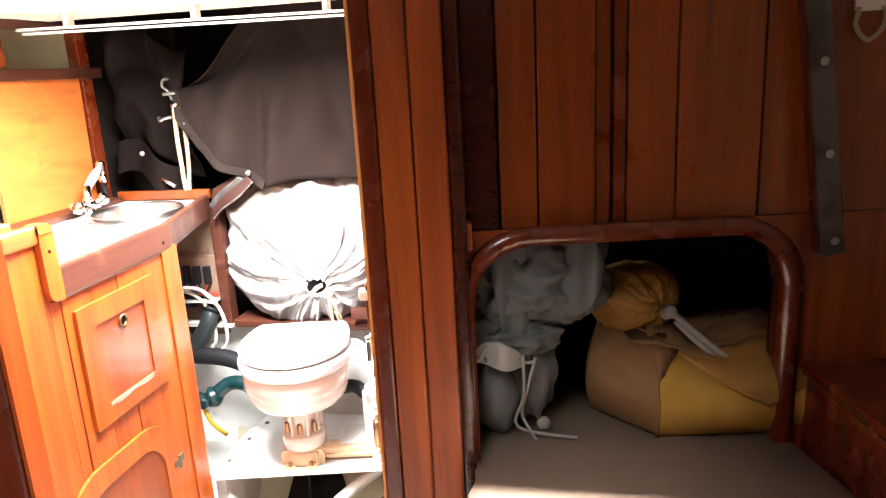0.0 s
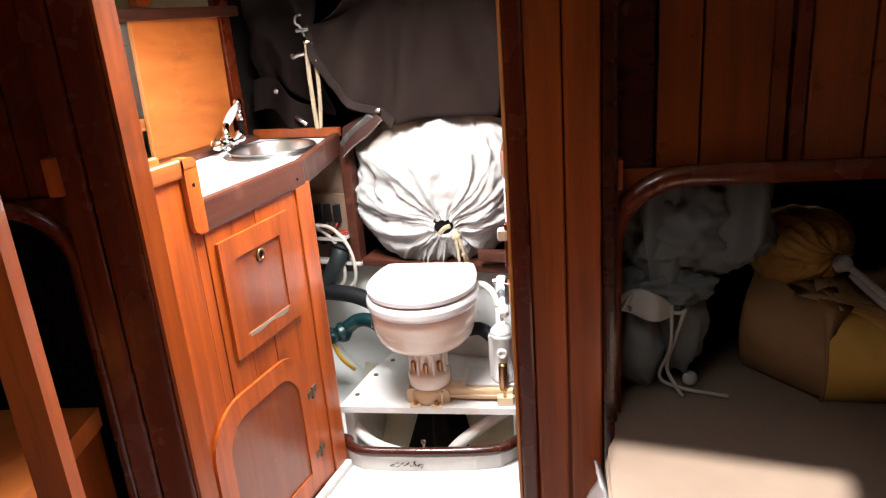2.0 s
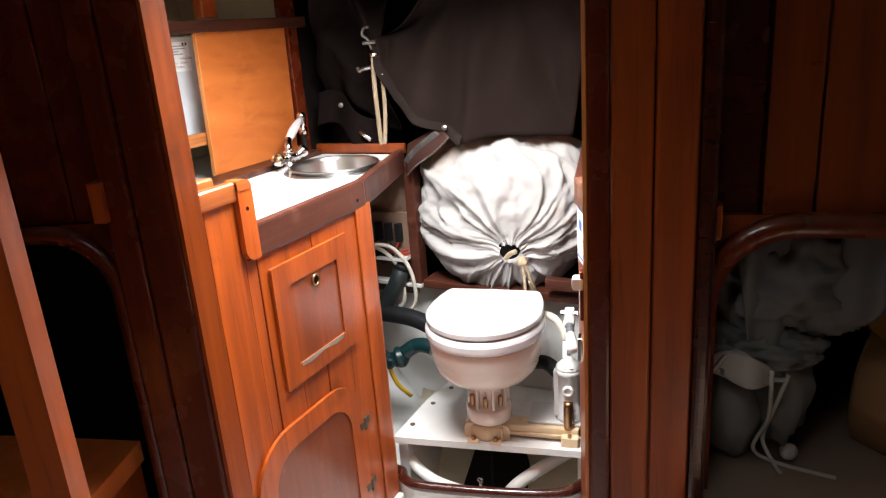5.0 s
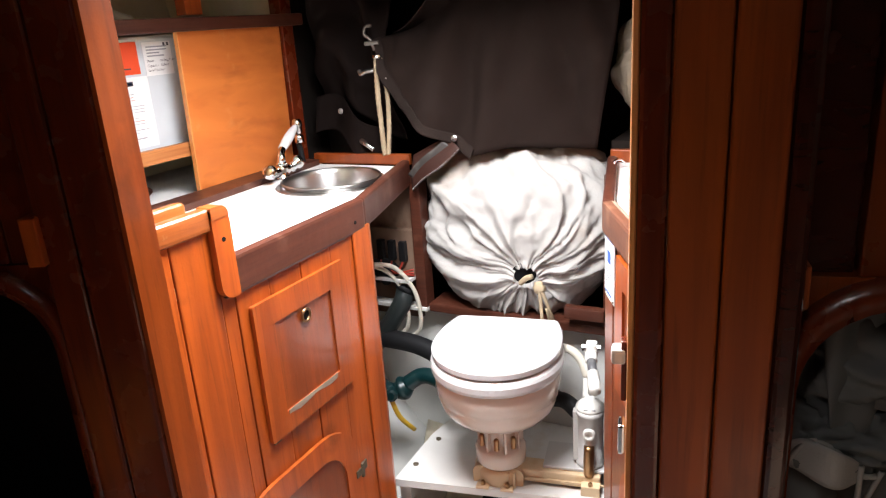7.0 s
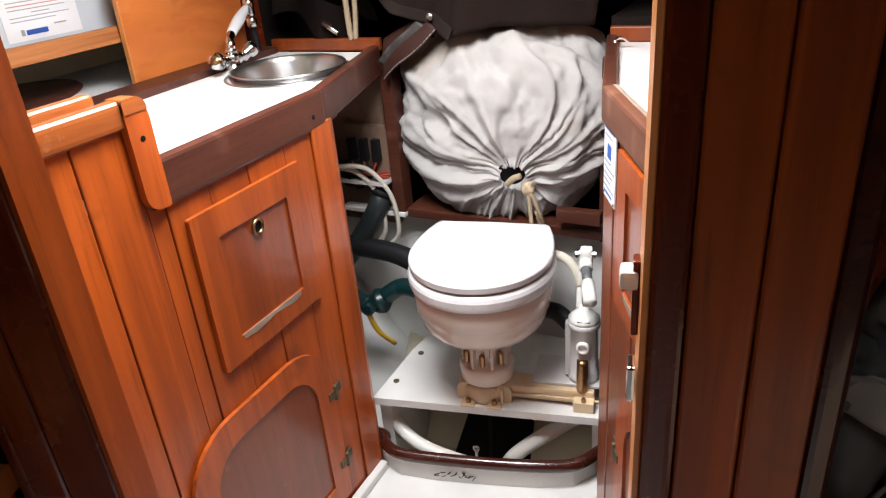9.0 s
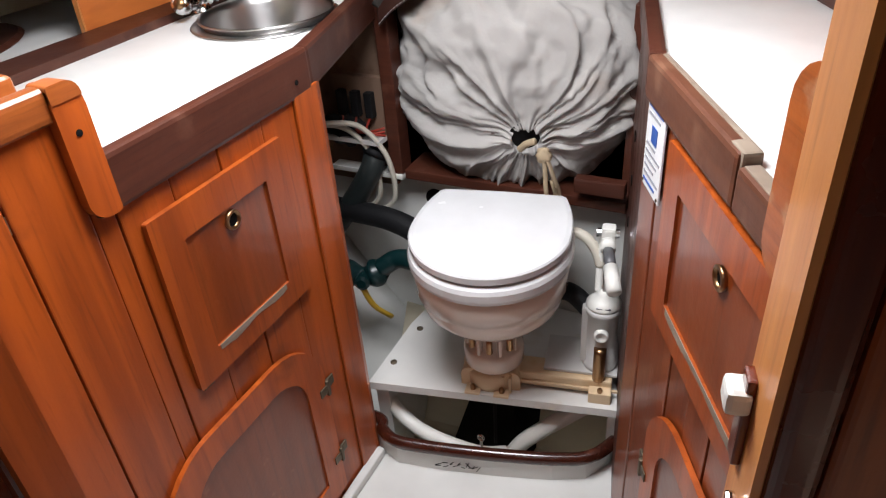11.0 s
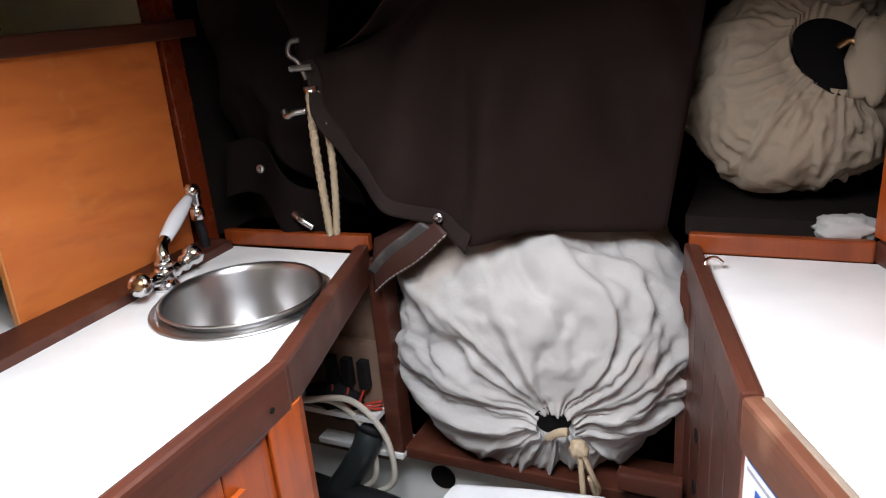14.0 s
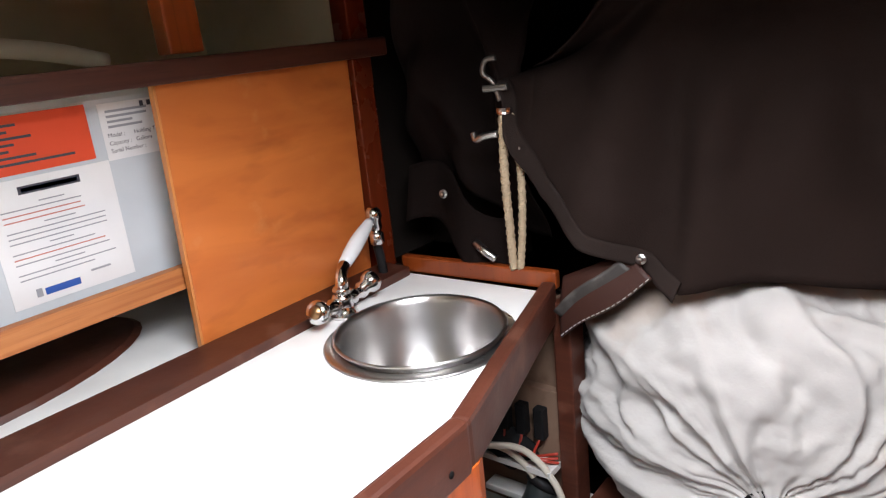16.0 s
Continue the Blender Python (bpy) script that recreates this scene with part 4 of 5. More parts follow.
part("bare_chip", join(box(0.02, 0.32, 0.008, 0.0160, 1.0240, 1.0305, 0.002), box(0.316, 0.3535, -0.006, 0.0170, 1.008, 1.0303, 0.004), box(0.356, 0.425, -0.004, 0.0130, 1.0140, 1.0178, 0.001)), BAREWOOD, rtop, "bare broken wood along the rail", m=RV)
part("corner_rail", rail((-0.434, 1.970), (-0.546, 2.445), -0.026, 0.962, 1.030, 0.007), RAILWOOD, rtop)
part("upright", plate(rounded(0.438, 0.530, 0.955, 1.168, (0.035, 0.01, 0.02, 0.045), 5), -0.014, 0.016, 0.008), WOOD_H, rtop, m=RV)
part("raised_rail", box(0.50, 0.64, -0.012, 0.016, 1.118, 1.163, 0.010, 3), WOOD_H, rtop, m=RV)
part("forward_rail", rail((-0.538, 2.455), (-0.262, 2.462), -0.018, 1.013, 1.048, 0.004), WOOD_D, rtop)
part("back_rail", rail((-0.264, 2.452), (0.050, 1.740), 0.050, 1.013, 1.050, 0.006), RAILWOOD, rtop)
eye = thing("hook_eye", (-0.497, 2.358, 1.013), "small chrome hook on the white worktop", "hook")
part("hook", tube([(-0.500, 2.340, 1.015), (-0.502, 2.350, 1.034), (-0.490, 2.362, 1.036), (-0.478, 2.368, 1.026)], 0.0035, 8), CHROME, eye, smooth=True)
part("base", lathe([(0.008, 0), (0.008, 0.003), (0.004, 0.005)], 12), CHROME, eye, m=Matrix.Translation((-0.500, 2.340, 1.013)))

rlock = thing("starboard_locker", (0.0, 2.1, 1.02), "varnished teak locker front above the starboard worktop", "locker")
part("front_panel", rail((-0.205, 2.468), (0.105, 1.755), -0.02, 1.051, 1.60), PLY, rlock)
part("front_frame", rail((-0.238, 2.478), (-0.214, 2.425), -0.03, 1.051, 1.60, 0.004), WOOD, rlock)
part("top_frame", rail((-0.208, 2.46), (0.100, 1.752), 0.012, 1.50, 1.55, 0.004), RAILWOOD, rlock)

# port locker above the sink
plock = thing("port_locker", (-1.5, 1.9, 1.0), "open-fronted teak locker with shelf above the port worktop", "locker")
part("shelf_fiddle", box(-1.500, -1.470, 1.22, 2.375, 1.424, 1.458, 0.005), RAILWOOD, plock)
part("end_post", box(-1.535, -1.492, 2.300, 2.350, 1.003, 1.60, 0.004), MAHOGANY, plock)
part("divider_post", box(-1.525, -1.490, 1.930, 1.988, 1.463, 1.60, 0.004), PLANKWOOD, plock)
part("top_rail", box(-1.525, -1.490, 1.989, 2.300, 1.572, 1.60, 0.004), RAILWOOD, plock)
part("shelf", box(-2.05, -1.522, 1.22, 2.35, 1.428, 1.444), CREAM, plock)
part("lower_slat", box(-1.540, -1.520, 1.22, 1.925, 1.110, 1.146, 0.002), PINE, plock, "pale pine slat")
part("hull_liner", sheet(lambda u, v: (-1.90 - 0.12 * v, 1.20 + 1.2 * u, 1.003 + 0.62 * v), 3, 6, 0.01), CREAM, plock)
part("forward_end", box(-2.05, -1.536, 2.33, 2.345, 1.003, 1.60), CREAM, plock)
lean = Matrix.Translation((-1.508, 2.09, 1.23)) @ pose(0, 0, 0, -1.5, 0, 0) @ Matrix.Translation((1.508, -2.09, -1.23))
panel = thing("plywood_panel", (-1.507, 2.09, 1.006), "loose varnished plywood panel leaning in the locker front", "panel")
part("board", box(-1.513, -1.501, 1.896, 2.290, 1.006, 1.438, 0.0015), PLY, panel, m=lean)
part("edge_lipping", box(-1.5135, -1.5005, 1.8915, 1.8955, 1.006, 1.438, 0.001), JAMBWOOD, panel, "pale worn edge", m=lean)
hose_on_shelf = tagged(part("white_hose", tube([(-1.76, 1.25, 1.530), (-1.76, 1.60, 1.520), (-1.75, 1.85, 1.492), (-1.74, 1.965, 1.462)], 0.0155, 12), WHITEPLASTIC, smooth=True), "white plastic hose lying on the locker shelf", "hose")

tank = thing("holding_tank", (-1.7, 1.75, 1.15), "translucent white plastic holding tank with printed labels", "tank")
part("tank_body", box(-1.86, -1.575, 1.32, 2.06, 1.112, 1.420, 0.018, 3), TANK, tank)


def label_sheet(name, y0, y1, z0, z1, mat, bars, ink, parent, label):
    x = -1.5735
    p = part(name, box(x - 0.001, x, y0, y1, z0, z1), mat, parent, label)
    for y_, w, z_, h, m_ in bars:
        part("text_bar", box(x + 0.0003, x + 0.0009, y_, y_ + w, z_ - h / 2, z_ + h / 2), m_ or ink, p)


rng = random.Random(4)
bars = [(1.678, 0.030 + 0.100 * rng.random(), 1.395 - 0.0085 * k, 0.0035, None) for k in range(7)]
label_sheet("red_label", 1.665, 1.828, 1.330, 1.408, REDPAPER, bars, INK, tank, "red-orange warning label")
bars = [(1.856, 0.03 + 0.045 * rng.random(), 1.393 - 0.0075 * k, 0.0035, None) for k in range(4)] + [(1.912, 0.006, 1.398, 0.008, INK), (1.924, 0.006, 1.398, 0.008, INK)]
label_sheet("white_label", 1.846, 1.936, 1.322, 1.405, PAPER, bars, GREYINK, tank, "white printed data label")
bars = [(1.712, 0.085, 1.308, 0.011, INK), (1.716, 0.077, 1.308, 0.006, BLUEINK)]
for k in range(15):
    z_ = 1.290 - 0.0074 * k
    bars.append((1.684 if k % 4 else 1.735, (0.145 if k % 4 else 0.045) * (0.7 + 0.3 * rng.random()), z_, 0.0017, REDINK if k in (2, 3, 10) else GREYINK))
bars += [(1.712, 0.05, 1.163, 0.010, BLUEINK), (1.700, 0.008, 1.164, 0.012, GREYINK), (1.78, 0.03, 1.172, 0.003, GREYINK)]
label_sheet("white_sheet", 1.668, 1.845, 1.148, 1.324, PAPER, bars, GREYINK, tank, "white printed instruction sheet")


def lettering(words, height, m, mat, parent):
    data = bpy.data.curves.new("lettering", "FONT")
    data.body, data.size = words, height
    data.materials.append(mat)
    ob = new("lettering", data)
    ob.matrix_world = m
    ob.parent = parent
    ob.matrix_parent_inverse = parent.matrix_world.inverted()


LETTER = Matrix(((0, 0, 1, -1.5722), (1, 0, 0, 0), (0, 1, 0, 0), (0, 0, 0, 1)))
for words, y_, z_ in (("Model :      Holding Tank", 1.852, 1.3555), ("Capacity :   Gallons", 1.852, 1.3440), ("Serial Number :", 1.852, 1.3325)):
    lettering(words, 0.0088, Matrix.Translation((0, y_, z_)) @ LETTER, INK, tank)
pad = tagged(part("dark_seat_pad", lathe([(0.001, 0), (0.19, 0.0), (0.20, 0.008), (0.19, 0.016), (0.001, 0.016)], 32), RAILWOOD, m=Matrix.Translation((-1.70, 1.64, 1.0045)) @ pose(0, 0, 0, 0, 4, 10) @ Matrix.Diagonal((0.62, 1.35, 1, 1))), "dark oval board lying inside the locker", "board")

# ---- sink and tap ----
sink = thing("sink", (*SINK, 1.003), "round brushed stainless steel sink set in the worktop", "sink")
part("flange", lathe([(0.130, 0.003), (0.152, 0.0005), (0.1535, 0.002), (0.150, 0.0045), (0.137, 0.0035), (0.130, 0.003)], 56, True), STEEL, sink, smooth=True, m=Matrix.Translation((*SINK, 1.003)))
bowl = part("bowl", lathe([(0.129, 0.003), (0.131, 0.010), (0.137, 0.013), (0.1385, 0.0155), (0.136, 0.018), (0.131, 0.015), (0.128, 0.004), (0.124, -0.035), (0.116, -0.078), (0.098, -0.112), (0.070, -0.130), (0.03, -0.137), (0.001, -0.138)], 72, True), SPUN, sink, smooth=True)
bowl.location = (*SINK, 1.003)
part("drain", lathe([(0.020, 0), (0.022, 0.002), (0.016, 0.003), (0.012, 0.0005), (0.001, 0.0005)], 24), CHROME, sink, smooth=True, m=Matrix.Translation((*SINK, 0.866)))

tap = thing("mixer_tap", (-1.415, 2.115, 1.003), "chrome mixer tap with a white ceramic hand spray", "tap")
tm = Matrix.Translation((-1.398, 2.102, 1.003)) @ pose(0, 0, 0, 0, 0, 8)
part("base", lathe([(0.024, 0), (0.025, 0.006), (0.019, 0.012), (0.017, 0.030), (0.019, 0.034), (0.015, 0.040)], 22), CHROME, tap, smooth=True, m=tm)
part("valve_body", tube([(0, -0.055, 0.026), (0, 0.055, 0.026)], lambda t: 0.012 + 0.003 * math.cos(8 * math.pi * t), 14, 12), CHROME, tap, smooth=True, m=tm)
for s_ in (-1, 1):
    hd = part("tap_knob", lathe([(0.010, 0), (0.015, 0.004), (0.013, 0.014), (0.019, 0.020), (0.021, 0.032), (0.017, 0.040), (0.001, 0.041)], 12), CHROME, tap, "fluted chrome tap knob", True, m=tm @ axis_pose((0, 0.050 * s_, 0.026), (0.35, s_, 0.45)))
    part("knob_cap", lathe([(0.012, 0), (0.010, 0.003), (0.001, 0.004)], 14), BRASS, hd, smooth=True, m=tm @ axis_pose((0, 0.050 * s_, 0.026), (0.35, s_, 0.45)) @ Matrix.Translation((0, 0, 0.0405)))
part("neck", tube([(0, 0, 0.036), (0.004, 0.0, 0.060), (-0.002, 0.010, 0.074), (-0.010, 0.034, 0.084)], lambda t: 0.012 - 0.002 * t, 14), CHROME, tap, smooth=True, m=tm)
part("neck_collar", lathe([(0.013, -0.004), (0.0155, 0.0), (0.0155, 0.006), (0.013, 0.010)], 16), CHROME, tap, smooth=True, m=tm @ Matrix.Translation((0.001, 0.0, 0.044)))
part("spray_handle", tube([(-0.010, 0.032, 0.083), (-0.016, 0.085, 0.108), (-0.022, 0.136, 0.130)], lambda t: 0.0085 + 0.006 * math.sin(math.pi * min(1, 0.15 + t * 0.85)), 16), SEATPLASTIC, tap, "white ceramic spray handle", True, m=tm)
part("spray_head", lathe([(0.011, -0.020), (0.014, -0.012), (0.013, 0.0), (0.016, 0.008), (0.014, 0.020), (0.009, 0.026)], 18), CHROME, tap, "chrome spray head", True, m=tm @ Matrix.Translation((-0.026, 0.156, 0.126)))
part("hose_nut", lathe([(0.010, -0.018), (0.014, -0.014), (0.014, 0.004), (0.010, 0.008)], 14), CHROME, tap, smooth=True, m=tm @ Matrix.Translation((-0.026, 0.158, 0.096)))
tagged(part("spray_hose", tube([(-1.456, 2.262, 1.085), (-1.454, 2.266, 1.05), (-1.452, 2.268, 1.0045)], 0.009, 10), RUBBER, smooth=True), "black spray hose behind the tap", "hose")

# ---- toilet ----
board = thing("toilet_board", (-0.75, 2.1, 0.165), "white painted plywood board carrying the toilet", "board")
part("board", prism([(-1.022, 1.962), (-0.442, 2.088), (-0.505, 2.395), (-1.005, 2.395), (-1.028, 2.20)], 0.163, 0.185, 0.004), BOARD, board)
for x, y in ((-1.008, 2.185), (-1.010, 2.045), (-0.995, 2.300)):
    part("bolt_head", lathe([(0.008, 0), (0.0085, 0.003), (0.004, 0.0045)], 12), BRONZE, board, m=Matrix.Translation((x + 0.012, y, 0.185)))
part("bearer", prism([(-1.02, 1.985), (-0.99, 1.992), (-1.0, 2.38), (-1.03, 2.38)], -0.12, 0.162), BOARD, board)
part("bearer", prism([(-0.475, 2.105), (-0.450, 2.11), (-0.505, 2.38), (-0.53, 2.37)], -0.12, 0.162), BOARD, board)

TM = Matrix.Translation((-0.752, 2.105, 0.185)) @ pose(0, 0, 0, 0, 0, 11.0)
toilet = thing("marine_toilet", (-0.752, 2.105, 0.185), "white marine toilet with closed lid on a yellowed plastic base", "toilet")


def bowl_loop(w, front, back, n=40, square=0.0):
    """A plan outline: round in front, squarer behind. Front is towards -y."""
    pts = []
    for k in range(n):
        a = 2 * math.pi * k / n
        c, s = math.cos(a), math.sin(a)
        if s > 0 and square:
            e = 1 - 0.55 * square
            c, s = math.copysign(abs(c) ** e, c), s ** e
        pts.append((w * c * (1 - (0.22 * square * max(0.0, s) if square else 0)), (back if s > 0 else front) * s))
    return pts


def loft(levels):
    bm = bmesh.new()
    rings = [[bm.verts.new((x, y, z)) for x, y in pts] for z, pts in levels]
    for a, b in zip(rings, rings[1:]):
        for k in range(len(a)):
            j = (k + 1) % len(a)
            bm.faces.new((a[k], a[j], b[j], b[k]))
    bm.faces.new(rings[0][::-1])
    bm.faces.new(rings[-1])
    return bm


def seat_outline(w, front, back, half, n=16):
    """A seat or lid: round in front, straight across the back."""
    pts = [(w * math.cos(math.pi + math.pi * k / n), front * math.sin(math.pi + math.pi * k / n)) for k in range(n + 1)]
    for k in range(1, 8):
        y = (back - 0.02) * k / 7
        pts.append((w - (w - half) * (k / 7) ** 2.2, y))
    pts += [(half - 0.004, back - 0.008), (half - 0.014, back), (0.0, back + 0.004), (-half + 0.014, back), (-half + 0.004, back - 0.008)]
    for k in range(7, 0, -1):
        y = (back - 0.02) * k / 7
        pts.append((-w + (w - half) * (k / 7) ** 2.2, y))
    return pts


part("bowl", loft([(z, bowl_loop(w, f, b)) for z, w, f, b in ((0.184, 0.060, 0.060, 0.062), (0.190, 0.082, 0.083, 0.082), (0.200, 0.112, 0.115, 0.108), (0.216, 0.138, 0.143, 0.132), (0.238, 0.154, 0.161, 0.149), (0.262, 0.161, 0.168, 0.156), (0.276, 0.163, 0.170, 0.158), (0.279, 0.167, 0.174, 0.162), (0.330, 0.169, 0.176, 0.164), (0.338, 0.165, 0.171, 0.160))]), CERAMIC, toilet, smooth=True, m=TM)
part("seat", loft([(z, seat_outline(w, f, b, h, 32)) for z, w, f, b, h in ((0.337, 0.166, 0.177, 0.150, 0.138), (0.341, 0.173, 0.185, 0.157, 0.146), (0.350, 0.1765, 0.188, 0.158, 0.149), (0.366, 0.177, 0.189, 0.159, 0.150), (0.375, 0.174, 0.186, 0.157, 0.147), (0.381, 0.167, 0.179, 0.152, 0.141))]), SEATPLASTIC, toilet, "white toilet seat", m=TM)
lid = part("lid", loft([(z, seat_outline(w, f, b, h, 32)) for z, w, f, b, h in ((0.386, 0.167, 0.178, 0.154, 0.144), (0.389, 0.171, 0.183, 0.158, 0.148), (0.403, 0.172, 0.184, 0.159, 0.150), (0.407, 0.169, 0.181, 0.157, 0.148), (0.409, 0.160, 0.172, 0.150, 0.140))]), SEATPLASTIC, toilet, "closed white lid", m=TM)
part("seat_gap", loft([(z, bowl_loop(0.158, 0.170, 0.152, 48, 0.7)) for z in (0.380, 0.387)]), GREYPLASTIC, toilet, m=TM)
part("hinge_bar", tube([(-0.09, 0.158, 0.378), (0.09, 0.158, 0.378)], 0.010, 10, 2, False), RUBBER, toilet, "black hinge bar", m=TM)
part("pedestal", lathe([(0.064, 0.048), (0.070, 0.056), (0.071, 0.092), (0.066, 0.100), (0.052, 0.104), (0.050, 0.140), (0.054, 0.172), (0.064, 0.180), (0.066, 0.188), (0.058, 0.192)], 28), CERAMIC, toilet, smooth=True, m=TM)
for a in (200, 248, 295, 335, 20, 110):
    part("pedestal_rib", box(0.046, 0.064, -0.0035, 0.0035, 0.100, 0.182, 0.001), CERAMIC, toilet, m=TM @ pose(0, 0, 0, 0, 0, a))
for a in (225, 272, 318):
    part("bolt", lathe([(0.0075, 0), (0.0075, 0.030), (0.005, 0.034)], 8), BRASS, toilet, m=TM @ pose(0.060 * math.cos(radians(a)), 0.060 * math.sin(radians(a)), 0.112, 0, 0, 0))
part("collar", lathe([(0.070, 0.0), (0.073, 0.010), (0.073, 0.040), (0.066, 0.049)], 28), AGED, toilet, "yellowed base collar", True, m=TM)
TB = TM @ Matrix.Translation((0, 0.022, 0))
part("base_foot", plate(rounded(-0.070, 0.070, 0.0, 0.052, (0.004, 0.004, 0.02, 0.02), 4), -0.075, -0.02, 0.003), AGED, toilet, m=TB)
for x in (-0.008, 0.016, 0.032, 0.048):
    part("foot_rib", box(x - 0.003, x + 0.003, -0.088, -0.070, 0.0, 0.046, 0.001), AGED, toilet, m=TB)
for x in (-0.038, 0.030):
    part("foot_bolt", lathe([(0.007, 0), (0.007, 0.010), (0.004, 0.014)], 6), BRASS, toilet, m=TB @ Matrix.Translation((x, -0.094, 0.006)))
    part("foot_tab", box(x - 0.018, x + 0.018, -0.108, -0.074, 0.0, 0.007, 0.002), AGED, toilet, m=TB)
part("pump_channel", box(0.060, 0.275, -0.060, 0.000, 0.008, 0.046, 0.006), AGED, toilet, m=TB)
part("channel_web", box(0.060, 0.290, -0.066, -0.060, 0.020, 0.026, 0.001), AGED, toilet, m=TB)
part("pump_deck", box(0.120, 0.285, -0.045, 0.075, 0.047, 0.055, 0.002), GREYPLASTIC, toilet, m=TB)
part("channel_foot", box(0.225, 0.275, -0.085, -0.045, 0.0, 0.030, 0.003), AGED, toilet, m=TB)
part("foot_bolt", lathe([(0.006, 0), (0.006, 0.009), (0.003, 0.012)], 6), BRASS, toilet, m=TB @ Matrix.Translation((0.250, -0.078, 0.030)))

PM = TM @ Matrix.Translation((0.244, 0.014, 0.055))
pump = thing("hand_pump", tuple(PM.translation), "white and grey hand pump beside the toilet", "pump")
part("cylinder", lathe([(0.037, 0.0), (0.039, 0.012), (0.034, 0.016), (0.034, 0.150), (0.039, 0.154), (0.039, 0.168)], 26), GREYPLASTIC, pump, smooth=True, m=PM)
part("cap", lathe([(0.037, 0.168), (0.038, 0.176), (0.026, 0.188), (0.012, 0.196), (0.010, 0.206)], 24), WHITEPLASTIC, pump, smooth=True, m=PM)
for k in range(2):
    part("cap_text_bar", box(-0.014 + 0.018 * k, -0.002 + 0.018 * k, -0.034, -0.028, 0.1795, 0.1805), INK, pump, m=PM)
part("side_fin", box(-0.045, -0.030, -0.012, 0.012, 0.010, 0.160, 0.003), GREYPLASTIC, pump, m=PM)
part("outlet_port", lathe([(0.016, 0), (0.016, 0.014), (0.011, 0.016), (0.009, 0.010), (0.001, 0.009)], 18), WHITEPLASTIC, pump, "white round port", True, m=PM @ pose(0, -0.028, 0.110, 90, 0, 0))
part("rod", lathe([(0.005, 0.2), (0.005, 0.25)], 10), STEEL, pump, m=PM)
part("dark_lever", tube([(0.0, -0.038, 0.075), (0.0, -0.045, 0.03), (0.0, -0.042, -0.01)], 0.014, 12, 4), BRASS, pump, "brown valve lever", True, m=PM)
part("yoke", tube([(-0.014, 0.030, 0.18), (-0.014, 0.050, 0.24), (-0.010, 0.060, 0.310)], 0.009, 10), WHITEPLASTIC, pump, smooth=True, m=PM)
part("pivot_bolt", tube([(-0.026, 0.055, 0.318), (0.022, 0.055, 0.318)], 0.010, 10, 2, False), CHROME, pump, m=PM)
part("pivot_block", box(-0.016, 0.014, 0.040, 0.070, 0.285, 0.335, 0.007), WHITEPLASTIC, pump, m=PM)
hdl = part("handle", tube([(-0.002, 0.048, 0.302), (0.001, 0.022, 0.296)], 0.0165, 14, 3, False), WHITEPLASTIC, pump, "pump handle", True, m=PM)
part("handle_shaft", tube([(0.000, 0.030, 0.296), (0.010, -0.032, 0.286)], 0.012, 14, 3, False), DARKGREY, hdl, "grey shaft", True, m=PM)
part("handle_grip", tube([(0.009, -0.028, 0.286), (0.020, -0.092, 0.272)], 0.0155, 16, 3, False), WHITEPLASTIC, hdl, "ivory grip", True, m=PM)
tagged(part("inlet_hose", tube([tuple(PM @ Vector(q)) for q in ((-0.012, 0.050, 0.235), (-0.030, 0.062, 0.275), (-0.060, 0.070, 0.300), (-0.110, 0.075, 0.305))], 0.012, 12), PALEHOSE, smooth=True), "pale bent hose between pump and toilet", "hose")
tagged(part("outlet_hose", tube([(-0.66, 2.22, 0.375), (-0.60, 2.205, 0.392), (-0.545, 2.18, 0.372)], 0.022, 14), RUBBER, smooth=True), "short black hose behind the pump", "hose")

# ---- plumbing round the toilet ----
tagged(part("waste_hose", tube([(-1.36, 2.30, 0.445), (-1.25, 2.285, 0.448), (-1.11, 2.283, 0.444), (-1.01, 2.27, 0.420), (-0.91, 2.25, 0.370)], 0.030, 16), RUBBER, smooth=True), "thick black waste hose running to the toilet", "hose")
grey = thing("grey_hose", (-1.21, 2.30, 0.48), "thick dark green-grey hose under the worktop", "hose")
part("hose", tube([(-1.36, 2.24, 0.30), (-1.29, 2.28, 0.385), (-1.215, 2.30, 0.485), (-1.165, 2.31, 0.565), (-1.158, 2.335, 0.610)], 0.030, 16), GREYHOSE, grey, smooth=True)
part("hose_end", lathe([(0.033, 0), (0.034, 0.012), (0.028, 0.018)], 18), RUBBER, grey, smooth=True, m=axis_pose((-1.160, 2.325, 0.600), (0.3, 0.5, 0.8)))
for k in range(4):
    part("print_bar", box(-0.004, 0.004, -0.0005, 0.0005, -0.006, 0.006), TEAL, grey, m=axis_pose((-1.255 + 0.021 * k, 2.262 + 0.006 * k, 0.43 + 0.028 * k), (0.5, 0.15, 0.8)))
for dx, dz in ((0.0, 0.0), (0.045, 0.010)):
    tagged(part("pale_hose", tube([(-1.30 + dx, 2.24, 0.70 + dz), (-1.22 + dx, 2.29, 0.685 + dz), (-1.165 + dx, 2.31, 0.625), (-1.150 + dx, 2.32, 0.54), (-1.165 + dx, 2.325, 0.47), (-1.24 + dx, 2.33, 0.42)], 0.0068, 10), PALEHOSE, smooth=True), "thin pale vinyl hose bending down under the worktop", "hose", "pale hoses under the worktop")
tagged(part("dark_fitting", lumpy((-1.24, 2.335, 0.66), (0.06, 0.03, 0.035), 11, 0.4, 2.2, 20, 12), RUBBER, smooth=True), "dark hose fittings in the shade under the worktop", "fitting")
valve = thing("seacock_valve", (-1.12, 2.17, 0.33), "dark green valve with a yellow lever beside the toilet", "valve")
